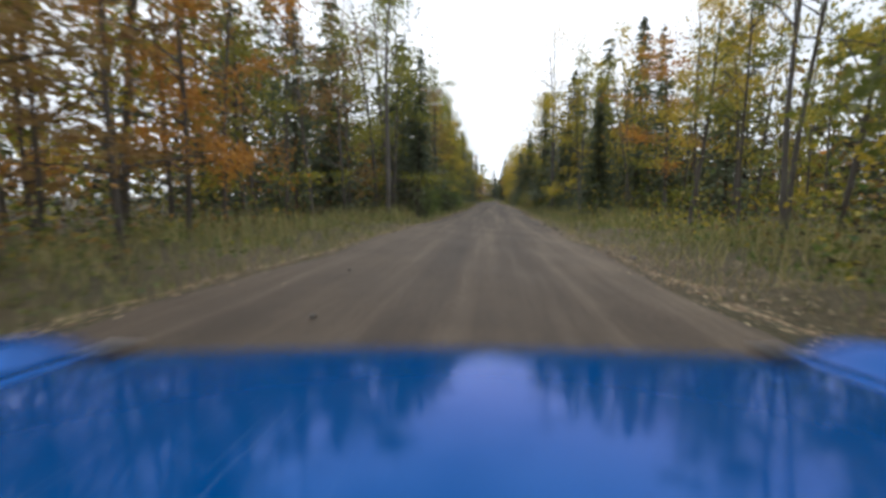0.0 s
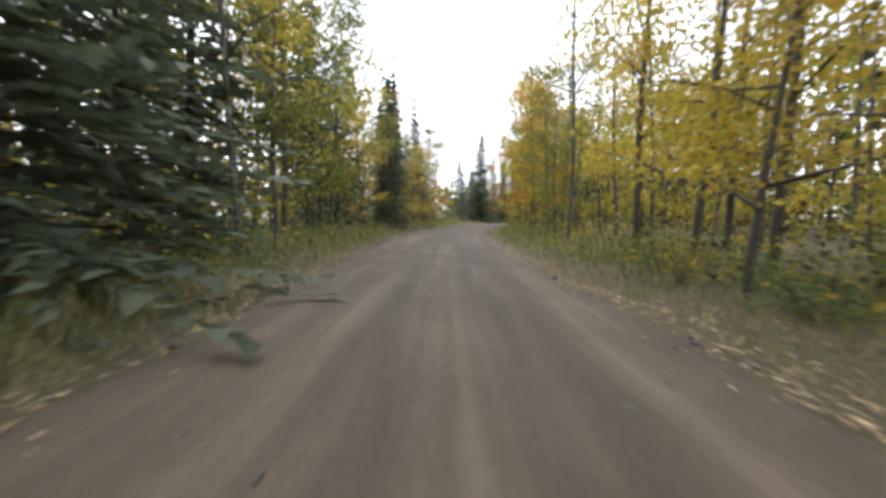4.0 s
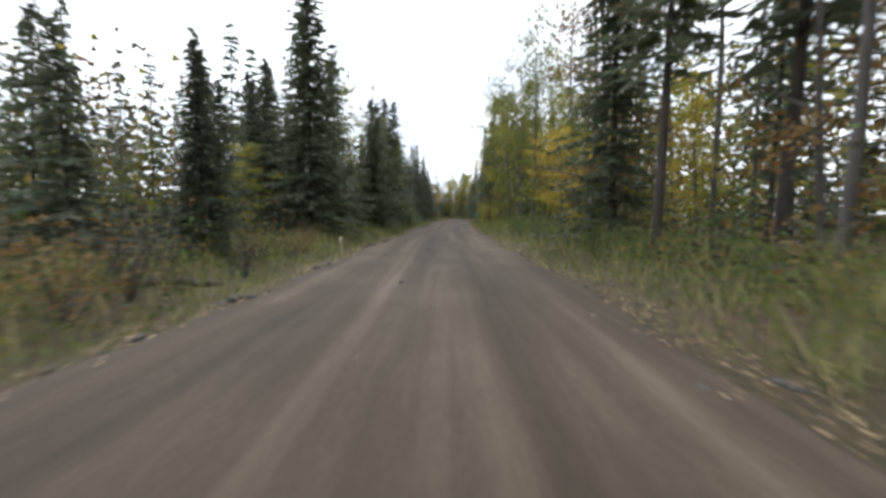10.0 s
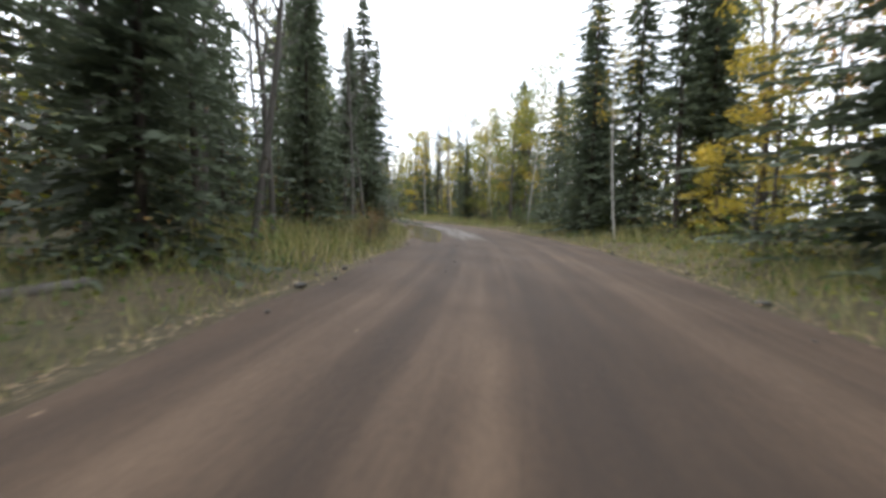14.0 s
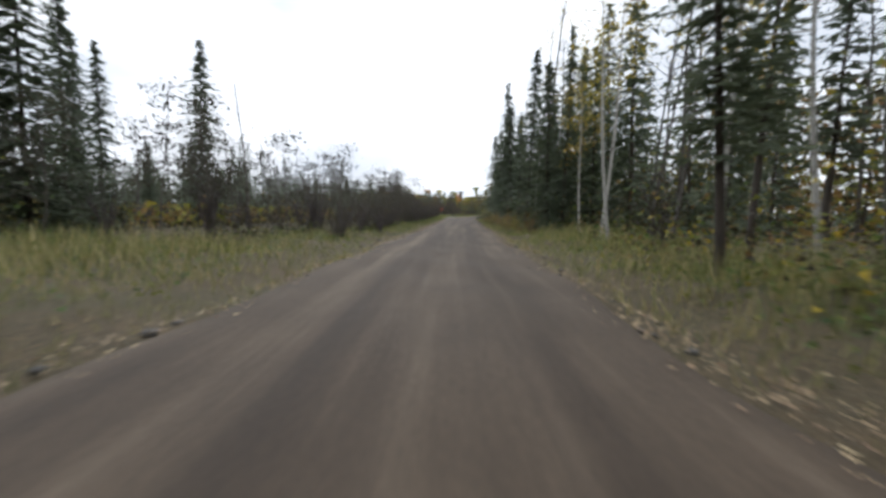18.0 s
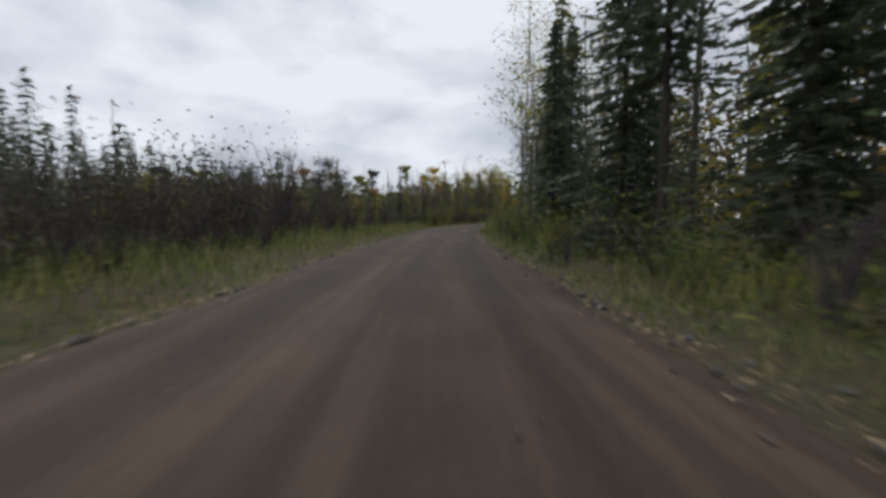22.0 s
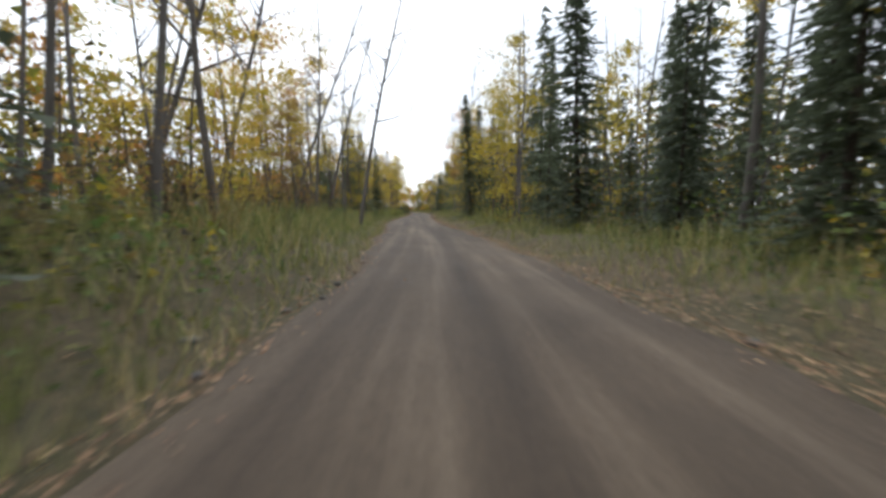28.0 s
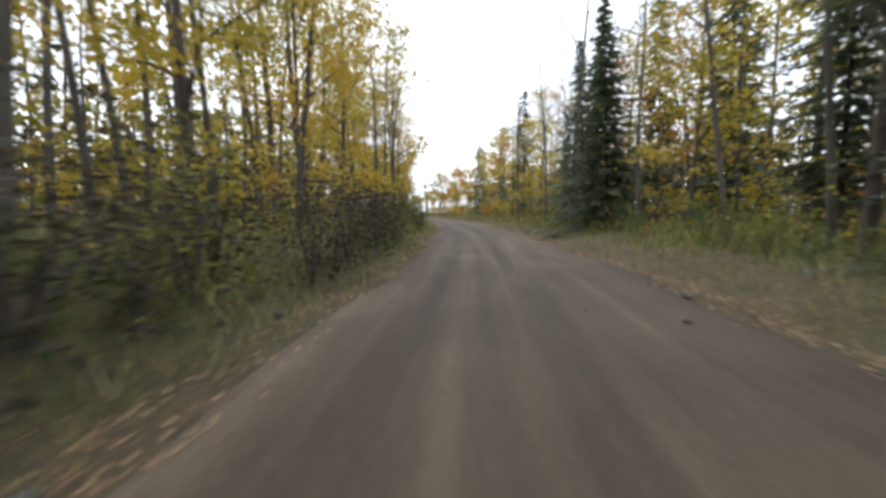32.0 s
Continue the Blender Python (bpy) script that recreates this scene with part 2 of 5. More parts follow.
def dirt_material():
    m, n, l, b = material("packed_dirt")
    uv = n.new("ShaderNodeUVMap")
    mp = n.new("ShaderNodeMapping")
    mp.inputs["Scale"].default_value = (1.0, 0.045, 1.0)
    l.new(uv.outputs["UV"], mp.inputs["Vector"])
    streak = noise_node(n, l, mp.outputs["Vector"], 1.45, 2.5, 0.45)
    fine = noise_node(n, l, uv.outputs["UV"], 14.0, 8.0, 0.7)
    blot = noise_node(n, l, uv.outputs["UV"], 0.55, 3.0)
    r = ramp_node(n, [(0.34, (0.058, 0.042, 0.026)), (0.5, (0.086, 0.064, 0.041)), (0.66, (0.150, 0.118, 0.082))])
    thin = noise_node(n, l, mp.outputs["Vector"], 4.6, 3.0, 0.5)
    both = n.new("ShaderNodeMath")
    both.operation = "MULTIPLY_ADD"
    l.new(thin.outputs["Fac"], both.inputs[0])
    both.inputs[1].default_value = 0.30
    half = n.new("ShaderNodeMath")
    half.operation = "MULTIPLY"
    l.new(streak.outputs["Fac"], half.inputs[0])
    half.inputs[1].default_value = 0.70
    l.new(half.outputs[0], both.inputs[2])
    l.new(both.outputs[0], r.inputs["Fac"])
    r2 = ramp_node(n, [(0.3, (0.55, 0.52, 0.5)), (0.7, (1.15, 1.12, 1.1))])
    l.new(fine.outputs["Fac"], r2.inputs["Fac"])
    c = mix_rgb(n, l, 0.8, r.outputs["Color"], r2.outputs["Color"], "MULTIPLY")
    r3 = ramp_node(n, [(0.35, (0.72, 0.68, 0.64)), (0.65, (1.15, 1.12, 1.1))])
    l.new(blot.outputs["Fac"], r3.inputs["Fac"])
    c = mix_rgb(n, l, 0.7, c, r3.outputs["Color"], "MULTIPLY")
    # darker, browner soil on some stretches, then a wet one in the wheel track, its sheen painted
    sep = n.new("ShaderNodeSeparateXYZ")
    l.new(uv.outputs["UV"], sep.inputs[0])

    def reach(value, a0, a1):
        mr = n.new("ShaderNodeMapRange")
        mr.interpolation_type = "SMOOTHSTEP"
        mr.inputs["From Min"].default_value, mr.inputs["From Max"].default_value = a0, a1
        l.new(value, mr.inputs["Value"])
        return mr.outputs["Result"]

    def times(p, q):
        k = n.new("ShaderNodeMath")
        k.operation = "MULTIPLY"
        l.new(p, k.inputs[0])
        l.new(q, k.inputs[1])
        return k.outputs[0]

    wob = n.new("ShaderNodeMath")
    wob.operation = "MULTIPLY_ADD"
    l.new(blot.outputs["Fac"], wob.inputs[0])
    wob.inputs[1].default_value = 0.9
    l.new(sep.outputs["X"], wob.inputs[2])
    wet_sheen = times(times(reach(wob.outputs[0], -0.55, -0.1), reach(wob.outputs[0], 1.35, 0.85)), times(reach(sep.outputs["Y"], 393, 398), reach(sep.outputs["Y"], 420, 410)))
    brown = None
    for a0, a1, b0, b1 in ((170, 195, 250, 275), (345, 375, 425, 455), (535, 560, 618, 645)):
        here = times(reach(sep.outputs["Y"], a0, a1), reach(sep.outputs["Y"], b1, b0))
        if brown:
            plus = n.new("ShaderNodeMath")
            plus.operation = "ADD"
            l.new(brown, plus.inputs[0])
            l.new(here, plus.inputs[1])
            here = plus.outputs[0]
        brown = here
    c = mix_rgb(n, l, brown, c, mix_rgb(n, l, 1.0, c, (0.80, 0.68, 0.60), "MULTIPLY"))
    # worn wheel tracks, wandering a little
    sway = noise_node(n, l, mp.outputs["Vector"], 0.9, 2.0)
    off = n.new("ShaderNodeMath")
    off.operation = "MULTIPLY_ADD"
    l.new(sway.outputs["Fac"], off.inputs[0])
    off.inputs[1].default_value = 1.3
    l.new(sep.outputs["X"], off.inputs[2])
    mid = n.new("ShaderNodeMath")
    mid.operation = "ADD"
    l.new(off.outputs[0], mid.inputs[0])
    mid.inputs[1].default_value = -0.65
    apart = n.new("ShaderNodeMath")
    apart.operation = "ABSOLUTE"
    l.new(mid.outputs[0], apart.inputs[0])
    track = times(reach(apart.outputs[0], 0.35, 0.62), reach(apart.outputs[0], 1.25, 0.9))
    track = times(track, reach(blot.outputs["Fac"], 0.32, 0.55))
    c = mix_rgb(n, l, track, c, mix_rgb(n, l, 1.0, c, (0.70, 0.68, 0.66), "MULTIPLY"))
    ragged = reach(thin.outputs["Fac"], 0.30, 0.58)
    wet_sheen = times(wet_sheen, ragged)
    # pale grey colour stands in for sky reflected off the damp track
    c = mix_rgb(n, l, wet_sheen, c, (0.13, 0.112, 0.098))
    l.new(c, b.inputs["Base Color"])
    rg = n.new("ShaderNodeMapRange")
    l.new(wet_sheen, rg.inputs["Value"])
    rg.inputs["To Min"].default_value, rg.inputs["To Max"].default_value = 0.85, 0.74
    l.new(rg.outputs["Result"], b.inputs["Roughness"])
    bump(n, l, b, fine.outputs["Fac"], 0.5, 0.02)
    return m


def soil_material():
    m, n, l, b = material("forest_floor_soil")
    tcx = n.new("ShaderNodeTexCoord")
    a = noise_node(n, l, tcx.outputs["Object"], 9.0, 8.0, 0.75)
    big = noise_node(n, l, tcx.outputs["Object"], 0.35, 3.0)
    r = ramp_node(n, [(0.34, (0.042, 0.033, 0.020)), (0.5, (0.115, 0.085, 0.046)), (0.68, (0.25, 0.165, 0.090))])
    l.new(a.outputs["Fac"], r.inputs["Fac"])
    r2 = ramp_node(n, [(0.35, (0.055, 0.072, 0.026)), (0.65, (0.11, 0.085, 0.048))])
    l.new(big.outputs["Fac"], r2.inputs["Fac"])
    c = mix_rgb(n, l, 0.4, r.outputs["Color"], r2.outputs["Color"])
    bits = n.new("ShaderNodeTexVoronoi")
    bits.inputs["Scale"].default_value = 16.0
    l.new(tcx.outputs["Object"], bits.inputs["Vector"])
    r3 = ramp_node(n, [(0.05, (1.2, 1.12, 1.0)), (0.35, (0.85, 0.85, 0.82)), (0.7, (0.62, 0.62, 0.58))])
    l.new(bits.outputs["Distance"], r3.inputs["Fac"])
    c = mix_rgb(n, l, 0.8, c, r3.outputs["Color"], "MULTIPLY")
    l.new(c, b.inputs["Base Color"])
    b.inputs["Roughness"].default_value = 0.95
    bump(n, l, b, a.outputs["Fac"], 0.8, 0.06)
    return m


DIRT, SOIL = dirt_material(), soil_material()

# ---- the road's line: stations in metres along it ----
EYES = np.array([m.translation[:2] for _, m in PATH])
for _ in range(2):
    EYES[1:-1] = 0.25 * EYES[:-2] + 0.5 * EYES[1:-1] + 0.25 * EYES[2:]
TIMES = np.array([t for t, _ in PATH])
back = EYES[0] - (EYES[2] - EYES[0]) / np.linalg.norm(EYES[2] - EYES[0]) * 60
fwd = (EYES[-1] - EYES[-4]) / np.linalg.norm(EYES[-1] - EYES[-4])
left_turn = np.array([-fwd[1], fwd[0]])
tail = [EYES[-1] + fwd * d + left_turn * d * d * 0.0016 for d in (15, 30, 45, 60, 80, 100, 125, 150, 180)]
LINE = np.vstack([back, EYES, tail])
# dense, evenly spaced line
seg = np.concatenate([[0], np.cumsum(np.linalg.norm(np.diff(LINE, axis=0), axis=1))])
ST = np.arange(0, seg[-1], 1.0)


def spline(xs, ys, q):
    """Catmull-Rom through ys at xs."""
    m = np.gradient(ys, xs)
    i = np.clip(np.searchsorted(xs, q, side="right") - 1, 0, len(xs) - 2)
    h = xs[i + 1] - xs[i]
    f = (q - xs[i]) / h
    return ((2 * f**3 - 3 * f**2 + 1) * ys[i] + (f**3 - 2 * f**2 + f) * h * m[i]
            + (-2 * f**3 + 3 * f**2) * ys[i + 1] + (f**3 - f**2) * h * m[i + 1])


DENSE = np.stack([spline(seg, LINE[:, 0], ST), spline(seg, LINE[:, 1], ST)], -1)
TAN = np.gradient(DENSE, axis=0)
TAN /= np.linalg.norm(TAN, axis=1)[:, None]
S0 = seg[1]


def station(t):
    """Where along the road the car is at t seconds."""
    return float(np.interp(t, np.append(TIMES, 40.0), np.append(seg[1:1 + len(TIMES)], seg[len(TIMES)] + 200)))


def at(s, u):
    """The place u metres to the right of the driven line at station s."""
    x = np.interp(s, ST, DENSE[:, 0])
    y = np.interp(s, ST, DENSE[:, 1])
    tx, ty = np.interp(s, ST, TAN[:, 0]), np.interp(s, ST, TAN[:, 1])
    return x + u * ty, y - u * tx


def heading(s):
    return math.atan2(-np.interp(s, ST, TAN[:, 0]), np.interp(s, ST, TAN[:, 1]))


# road edges to the left and right of the driven line, and the rise of the ground past the verge
EDGE_T = [-3, 0, 1, 2, 3, 4, 6, 7, 8, 9, 10, 11, 12, 13, 14, 15, 16.5, 18, 19, 21, 22, 23, 24, 27, 28, 29.5, 31, 32, 40]
EDGE_L = [3.0, 4.0, 2.9, 2.6, 2.7, 2.7, 3.8, 5.6, 4.4, 3.2, 3.0, 2.9, 3.3, 3.5, 3.0, 2.9, 2.6, 2.9, 2.4, 3.1, 3.6, 3.6, 3.7, 1.8, 1.3, 2.6, 1.9, 1.7, 2.2]
EDGE_R = [2.7, 2.7, 2.7, 3.0, 2.6, 2.4, 2.5, 2.0, 1.2, 1.6, 2.4, 2.5, 2.6, 2.6, 4.2, 4.3, 3.2, 2.1, 2.4, 2.3, 2.1, 1.6, 1.2, 2.8, 3.0, 2.0, 2.6, 3.2, 2.6]
RISE_T = [-3, 0, 4, 6, 7, 8.5, 10, 12, 12.7, 13.4, 14, 16, 18, 20, 22, 23, 24, 26, 27, 28.5, 29.5, 30.5, 32, 40]
RISE_L = [0.1, 0.1, 0.1, 0.2, 0.2, 0.0, 0.0, 0.1, -0.45, -0.4, 0.2, 0.2, 0.0, -0.1, 0.1, 0.1, 0.2, 0.4, 1.0, 0.7, 0.3, 0.3, 0.5, 0.3]
RISE_R = [0.1, 0.1, 0.1, 0.3, 0.6, 0.8, 0.3, 0.2, 0.2, 0.2, 0.2, 0.2, 0.1, 0.0, 0.1, 0.3, 0.5, 0.2, 0.2, 0.3, 0.7, 0.5, 0.4, 0.3]
EDGE_S = np.array([station(t) if t >= 0 else S0 + 22 * t for t in EDGE_T]) + 4.5
RISE_S = np.array([station(t) if t >= 0 else S0 + 22 * t for t in RISE_T]) + 10.0


def edge(s, side):
    base = np.interp(s, EDGE_S, EDGE_L if side < 0 else EDGE_R)
    return base + 0.10 * np.sin(s * 0.9 + side) + 0.08 * np.sin(s * 0.37 + 2 * side)


def ground_z(s, u):
    """Height of the ground beside and under the road."""
    s, u = np.asarray(s, float), np.asarray(u, float)
    out = np.where(u < 0, -u - edge(s, -1), u - edge(s, 1))
    rise = np.where(u < 0, np.interp(s, RISE_S, RISE_L), np.interp(s, RISE_S, RISE_R))
    ditch = -0.16 * np.exp(-((out - 0.9) / 0.6) ** 2)
    up = rise * np.clip((out - 0.6) / 3.0, 0, 1)
    rough = 0.10 * np.sin(s * 0.8 + u * 1.3) * np.sin(u * 0.9 - s * 0.33) + 0.05 * np.sin(2.3 * s + 1.7 * u)
    return np.where(out < 0, -0.05, ditch + up + rough * np.clip(out, 0, 1) - 0.02)


# ---- mesh helpers ----
def mesh_of(name, verts, faces, mat, smooth=False, second=None, first=0):
    """A mesh from arrays. The faces after the first ones take the second material."""
    verts, faces = np.asarray(verts, np.float32), np.asarray(faces, np.int32)
    me = bpy.data.meshes.new(name)
    me.vertices.add(len(verts))
    me.vertices.foreach_set("co", verts.ravel())
    k = faces.shape[1]
    me.loops.add(faces.size)
    me.loops.foreach_set("vertex_index", faces.ravel())
    me.polygons.add(len(faces))
    me.polygons.foreach_set("loop_start", np.arange(0, faces.size, k, dtype=np.int32))
    me.polygons.foreach_set("loop_total", np.full(len(faces), k, np.int32))
    if smooth:
        me.polygons.foreach_set("use_smooth", np.ones(len(faces), bool))
    me.materials.append(mat)
    if second:
        me.materials.append(second)
        me.polygons.foreach_set("material_index", (np.arange(len(faces)) >= first).astype(np.int32))
    me.update(calc_edges=True)
    return me


def child(name, me, parent, label=""):
    ob = new(name, me)
    ob.parent = parent
    if label:
        ob["label"] = label
    return ob


def part(name, bm, mat, parent, label=""):
    me = bpy.data.meshes.new(name)
    bm.to_mesh(me)
    bm.free()
    me.materials.append(mat)
    for p in me.polygons:
        p.use_smooth = True
    return child(name, me, parent, label)


# ---- ground and road ----
def build_ground():
    us = np.concatenate([[-48, -40, -32, -26, -21, -17, -14], np.arange(-12, 12.01, 0.5), [14, 17, 21, 26, 32, 40, 48]])
    ss = np.arange(0, ST[-1], 1.0)
    S, U = np.meshgrid(ss, us, indexing="ij")
    X, Y = at(S.ravel(), U.ravel())
    Z = ground_z(S.ravel(), U.ravel())
    a, b = S.shape
    idx = np.arange(a * b).reshape(a, b)
    quads = np.stack([idx[:-1, :-1], idx[:-1, 1:], idx[1:, 1:], idx[1:, :-1]], -1).reshape(-1, 4)
    ob = new("ground", mesh_of("ground", np.stack([X, Y, Z], -1), quads, SOIL, True))
    tagged(ob, "brown forest floor with soil, moss and fallen leaves", "ground", kind="structure")
    far = new("ground_far", mesh_of("ground_far", [(-2500, -2500, -0.75), (2500, -2500, -0.75), (2500, 2500, -0.75), (-2500, 2500, -0.75)], [(0, 1, 2, 3)], SOIL))
    tagged(far, "flat forest land reaching to the horizon", "ground", kind="structure")


def build_road():
    ss = np.arange(0, ST[-1], 0.5)
    fr = np.linspace(0, 1, 25)
    L, R = -edge(ss, -1) - 0.12, edge(ss, 1) + 0.12
    U = L[:, None] + (R - L)[:, None] * fr[None]
    S = np.repeat(ss[:, None], len(fr), 1)
    X, Y = at(S.ravel(), U.ravel())
    rut = 0.03 * np.sin(U * 4.1 + 0.4 * np.sin(S * 0.05)) * np.cos(S * 0.11) + 0.012 * np.sin(S * 1.9 + U * 2.0)
    rut = rut * (1 - 0.9 * np.exp(-((S - 402) / 14) ** 4) * (U < -0.4))
    lip = -0.12 * (np.clip(np.abs(fr - 0.5) * 2 - 0.93, 0, 1) / 0.07)[None] ** 2
    Z = (0.0 + rut + lip).ravel()
    a, b = S.shape
    idx = np.arange(a * b).reshape(a, b)
    quads = np.stack([idx[:-1, :-1], idx[:-1, 1:], idx[1:, 1:], idx[1:, :-1]], -1).reshape(-1, 4)
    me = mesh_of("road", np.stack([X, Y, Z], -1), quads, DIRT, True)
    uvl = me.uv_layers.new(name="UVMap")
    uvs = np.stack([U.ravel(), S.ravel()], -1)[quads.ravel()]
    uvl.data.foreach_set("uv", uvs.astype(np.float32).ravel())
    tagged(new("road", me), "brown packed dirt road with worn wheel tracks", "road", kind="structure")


build_ground()
build_road()

# ---- trees: prototypes as arrays ----
rng = np.random.default_rng(7)


def tube(points, radii, sides):
    """A tapered tube through points: vertices and triangles."""
    points, vs, fs = np.asarray(points, float), [], []
    for i, (p, r) in enumerate(zip(points, radii)):
        d = points[min(i + 1, len(points) - 1)] - points[max(i - 1, 0)]
        d = d / (np.linalg.norm(d) + 1e-9)
        a = np.cross(d, (0.0, 0.0, 1.0) if abs(d[2]) < 0.9 else (1.0, 0.0, 0.0))
        a /= np.linalg.norm(a)
        b = np.cross(d, a)
        for k in range(sides):
            w = 2 * math.pi * k / sides
            vs.append(p + r * (math.cos(w) * a + math.sin(w) * b))
    for i in range(len(points) - 1):
        for k in range(sides):
            q = [i * sides + k, i * sides + (k + 1) % sides, (i + 1) * sides + (k + 1) % sides, (i + 1) * sides + k]
            fs += [(q[0], q[1], q[2]), (q[0], q[2], q[3])]
    return np.array(vs), np.array(fs)


def join(pieces):
    vs, fs, n = [], [], 0
    for v, f in pieces:
        vs.append(v)
        fs.append(np.asarray(f) + n)
        n += len(v)
    return np.concatenate(vs), np.concatenate(fs)


def leaves(centres, size, flat=0.5):
    """One ragged leaf spray, a triangle, at each centre."""
    n = len(centres)
    ax = rng.normal(size=(n, 3))
    ax[:, 2] *= flat
    ax /= np.linalg.norm(ax, axis=1)[:, None]
    bx = rng.normal(size=(n, 3))
    bx -= (bx * ax).sum(1)[:, None] * ax
    bx /= np.linalg.norm(bx, axis=1)[:, None]
    k = size * rng.uniform(0.65, 1.25, (n, 1))
    v = np.stack([centres - ax * k * 0.6 - bx * k * 0.35, centres + ax * k * 0.2 + bx * k * 0.6, centres + ax * k * 0.7 - bx * k * 0.3], 1)
    return v.reshape(-1, 3), np.arange(3 * n).reshape(-1, 3)


def bent(h, lean, wob, n=7):
    z = np.linspace(0, h, n)
    ph = rng.uniform(0, 6.28)
    x = lean * (z / h) * math.cos(ph) + wob * np.sin(z / h * 5 + ph)
    y = lean * (z / h) * math.sin(ph) + wob * np.cos(z / h * 4 + ph)
    p = np.stack([x - x[0], y - y[0], z], -1)
    p[0, 2] = -0.3
    return p


def along(p, f):
    z = np.linspace(0, 1, len(p))
    return np.array([np.interp(f, z, p[:, k]) for k in range(3)])


def broadleaf(h, low, width, n_leaf, leaf, limbs=12, trunk=0.09, clump=0.42, slender=False):
    """Trunk, limbs, and flattened leaf sprays of uneven weight along the limbs."""
    p = bent(h * 0.93, 0.08 * h, 0.12, 4 if slender else 8)
    stem, woods, tips = tube(p, np.linspace(trunk, 0.015, len(p)), 3 if slender else 7), [], []
    for i in range(limbs):
        f = low + (0.97 - low) * (i + rng.uniform(0, 1)) / limbs
        a, w = along(p, f), rng.uniform(0, 6.28)
        reach = width * (0.45 + 0.75 * math.sin(math.pi * min(1, (f - low) / (1 - low) * 0.8 + 0.22))) * rng.uniform(0.6, 1.25)
        up = reach * rng.uniform(0.1, 0.7)
        b = a + np.array([math.cos(w) * reach, math.sin(w) * reach, up])
        m = (a + b) / 2 + np.array([0, 0, up * 0.12]) + rng.normal(0, 0.06, 3)
        r = trunk * (1 - f) * 0.5 + 0.010
        woods.append(tube([a, m, b], [r, r * 0.6, 0.006], 3))
        for q in (0.4, 0.6, 0.8, 1.0):
            tips.append(a + (b - a) * q + rng.normal(0, 0.22, 3))
    tips += [along(p, f) + rng.normal(0, 0.28, 3) for f in np.linspace(low + 0.2, 1, 7)]
    tips = np.array(tips)
    pick = rng.uniform(0.05, 1, len(tips)) ** 2.2
    spread = rng.uniform(0.6, 1.35, len(tips))
    which = rng.choice(len(tips), n_leaf, p=pick / pick.sum())
    c = tips[which] + rng.normal(0, 1, (n_leaf, 3)) * clump * spread[which][:, None] * (1, 1, 0.48)
    c[:, 2] = np.maximum(c[:, 2], 0.15)
    return stem, leaves(c, leaf), (join(woods) if woods else None)


def spruce(h, low, width, whorls, per, droop=0.35, thin=1.0, sprays=6.5, size=1.0, slender=False):
    """Straight trunk, whorls of drooping boughs of needle sprays: long dense ones at the trunk, fine ones at the tips."""
    p = bent(h, 0.02 * h, 0.03, 3 if slender else 7)
    wood = tube(p, np.linspace(0.0085 * h + 0.02, 0.010, len(p)), 3 if slender else 7)
    vs, fs = [], []
    n = 0
    for i in range(whorls):
        f = low + (1 - low) * (i + 0.5) / whorls
        reach0 = (width * (1 - f) ** 0.85 / (1 - low) ** 0.85 + 0.10) * rng.uniform(0.82, 1.18)
        for k in range(per):
            if rng.uniform() > thin:
                continue
            w = 6.283 * (k + 0.5 * (i % 2)) / per + rng.normal(0, 0.25)
            reach = reach0 * rng.uniform(0.6, 1.2)
            o = along(p, min(1, f + rng.normal(0, 0.008)))
            d = np.array([math.cos(w), math.sin(w), 0.0])
            t = np.array([-d[1], d[0], 0.0])
            dz = -droop * reach * rng.uniform(0.6, 1.3)
            many = max(2, int(round(sprays * (0.35 + reach / 2.4))))
            for j in range(many):
                q = 0.10 + 0.90 * (j + rng.uniform(0.1, 0.9)) / many
                p0 = o + d * reach * q + (0, 0, dz * q * (1.25 - 0.35 * q))
                way = (1 if (j + k) % 2 else -1) * t * rng.uniform(0.4, 1.0) + d * rng.uniform(0.2, 1.0) + (0, 0, rng.uniform(-0.7, 0.15))
                core = q < 0.45
                bulk = (1.3 if core else 0.85) * size
                ln = (0.24 + 0.12 * reach * (1.1 - q)) * rng.uniform(0.8, 1.4) * bulk
                w2 = (t * rng.uniform(-1, 1) + d * rng.uniform(-1, 1) + np.array([0, 0, rng.uniform(-0.6, 0.6)])) * (0.10 + 0.03 * reach) * bulk * (1.0 if core else 0.62)
                vs += [p0 - w2 - d * 0.12, p0 + w2 + d * 0.08, p0 + way * ln]
                fs.append((n, n + 1, n + 2))
                n += 3
    return wood, (np.array(vs), np.array(fs)), None


def bare(h, limbs, trunk=0.12, spread=1.6, twigs=3, slender=False):
    p = bent(h, 0.06 * h, 0.15, 4 if slender else 8)
    stem, woods = tube(p, np.linspace(trunk, 0.02, len(p)), 3 if slender else 6), []
    for i in range(limbs):
        f = 0.42 + 0.56 * (i + rng.uniform(0, 1)) / limbs
        a, w = along(p, f), rng.uniform(0, 6.28)
        L = spread * (1.25 - f) * rng.uniform(0.7, 1.5)
        b = a + np.array([math.cos(w) * L, math.sin(w) * L, L * rng.uniform(0.5, 1.3)])
        m = (a + b) / 2 + rng.normal(0, 0.08 * L, 3)
        r = trunk * (1 - f) * 0.6 + 0.012
        woods.append(tube([a, m, b], [r, r * 0.65, 0.008], 3))
        for _ in range(twigs):
            q = m + (b - m) * rng.uniform(0, 0.9)
            e = q + rng.normal(0, 0.3 * L, 3) + (0, 0, 0.3 * L)
            woods.append(tube([q, e], [r * 0.4, 0.006], 3))
    return join([stem] + woods) if slender else (stem, join(woods), None)


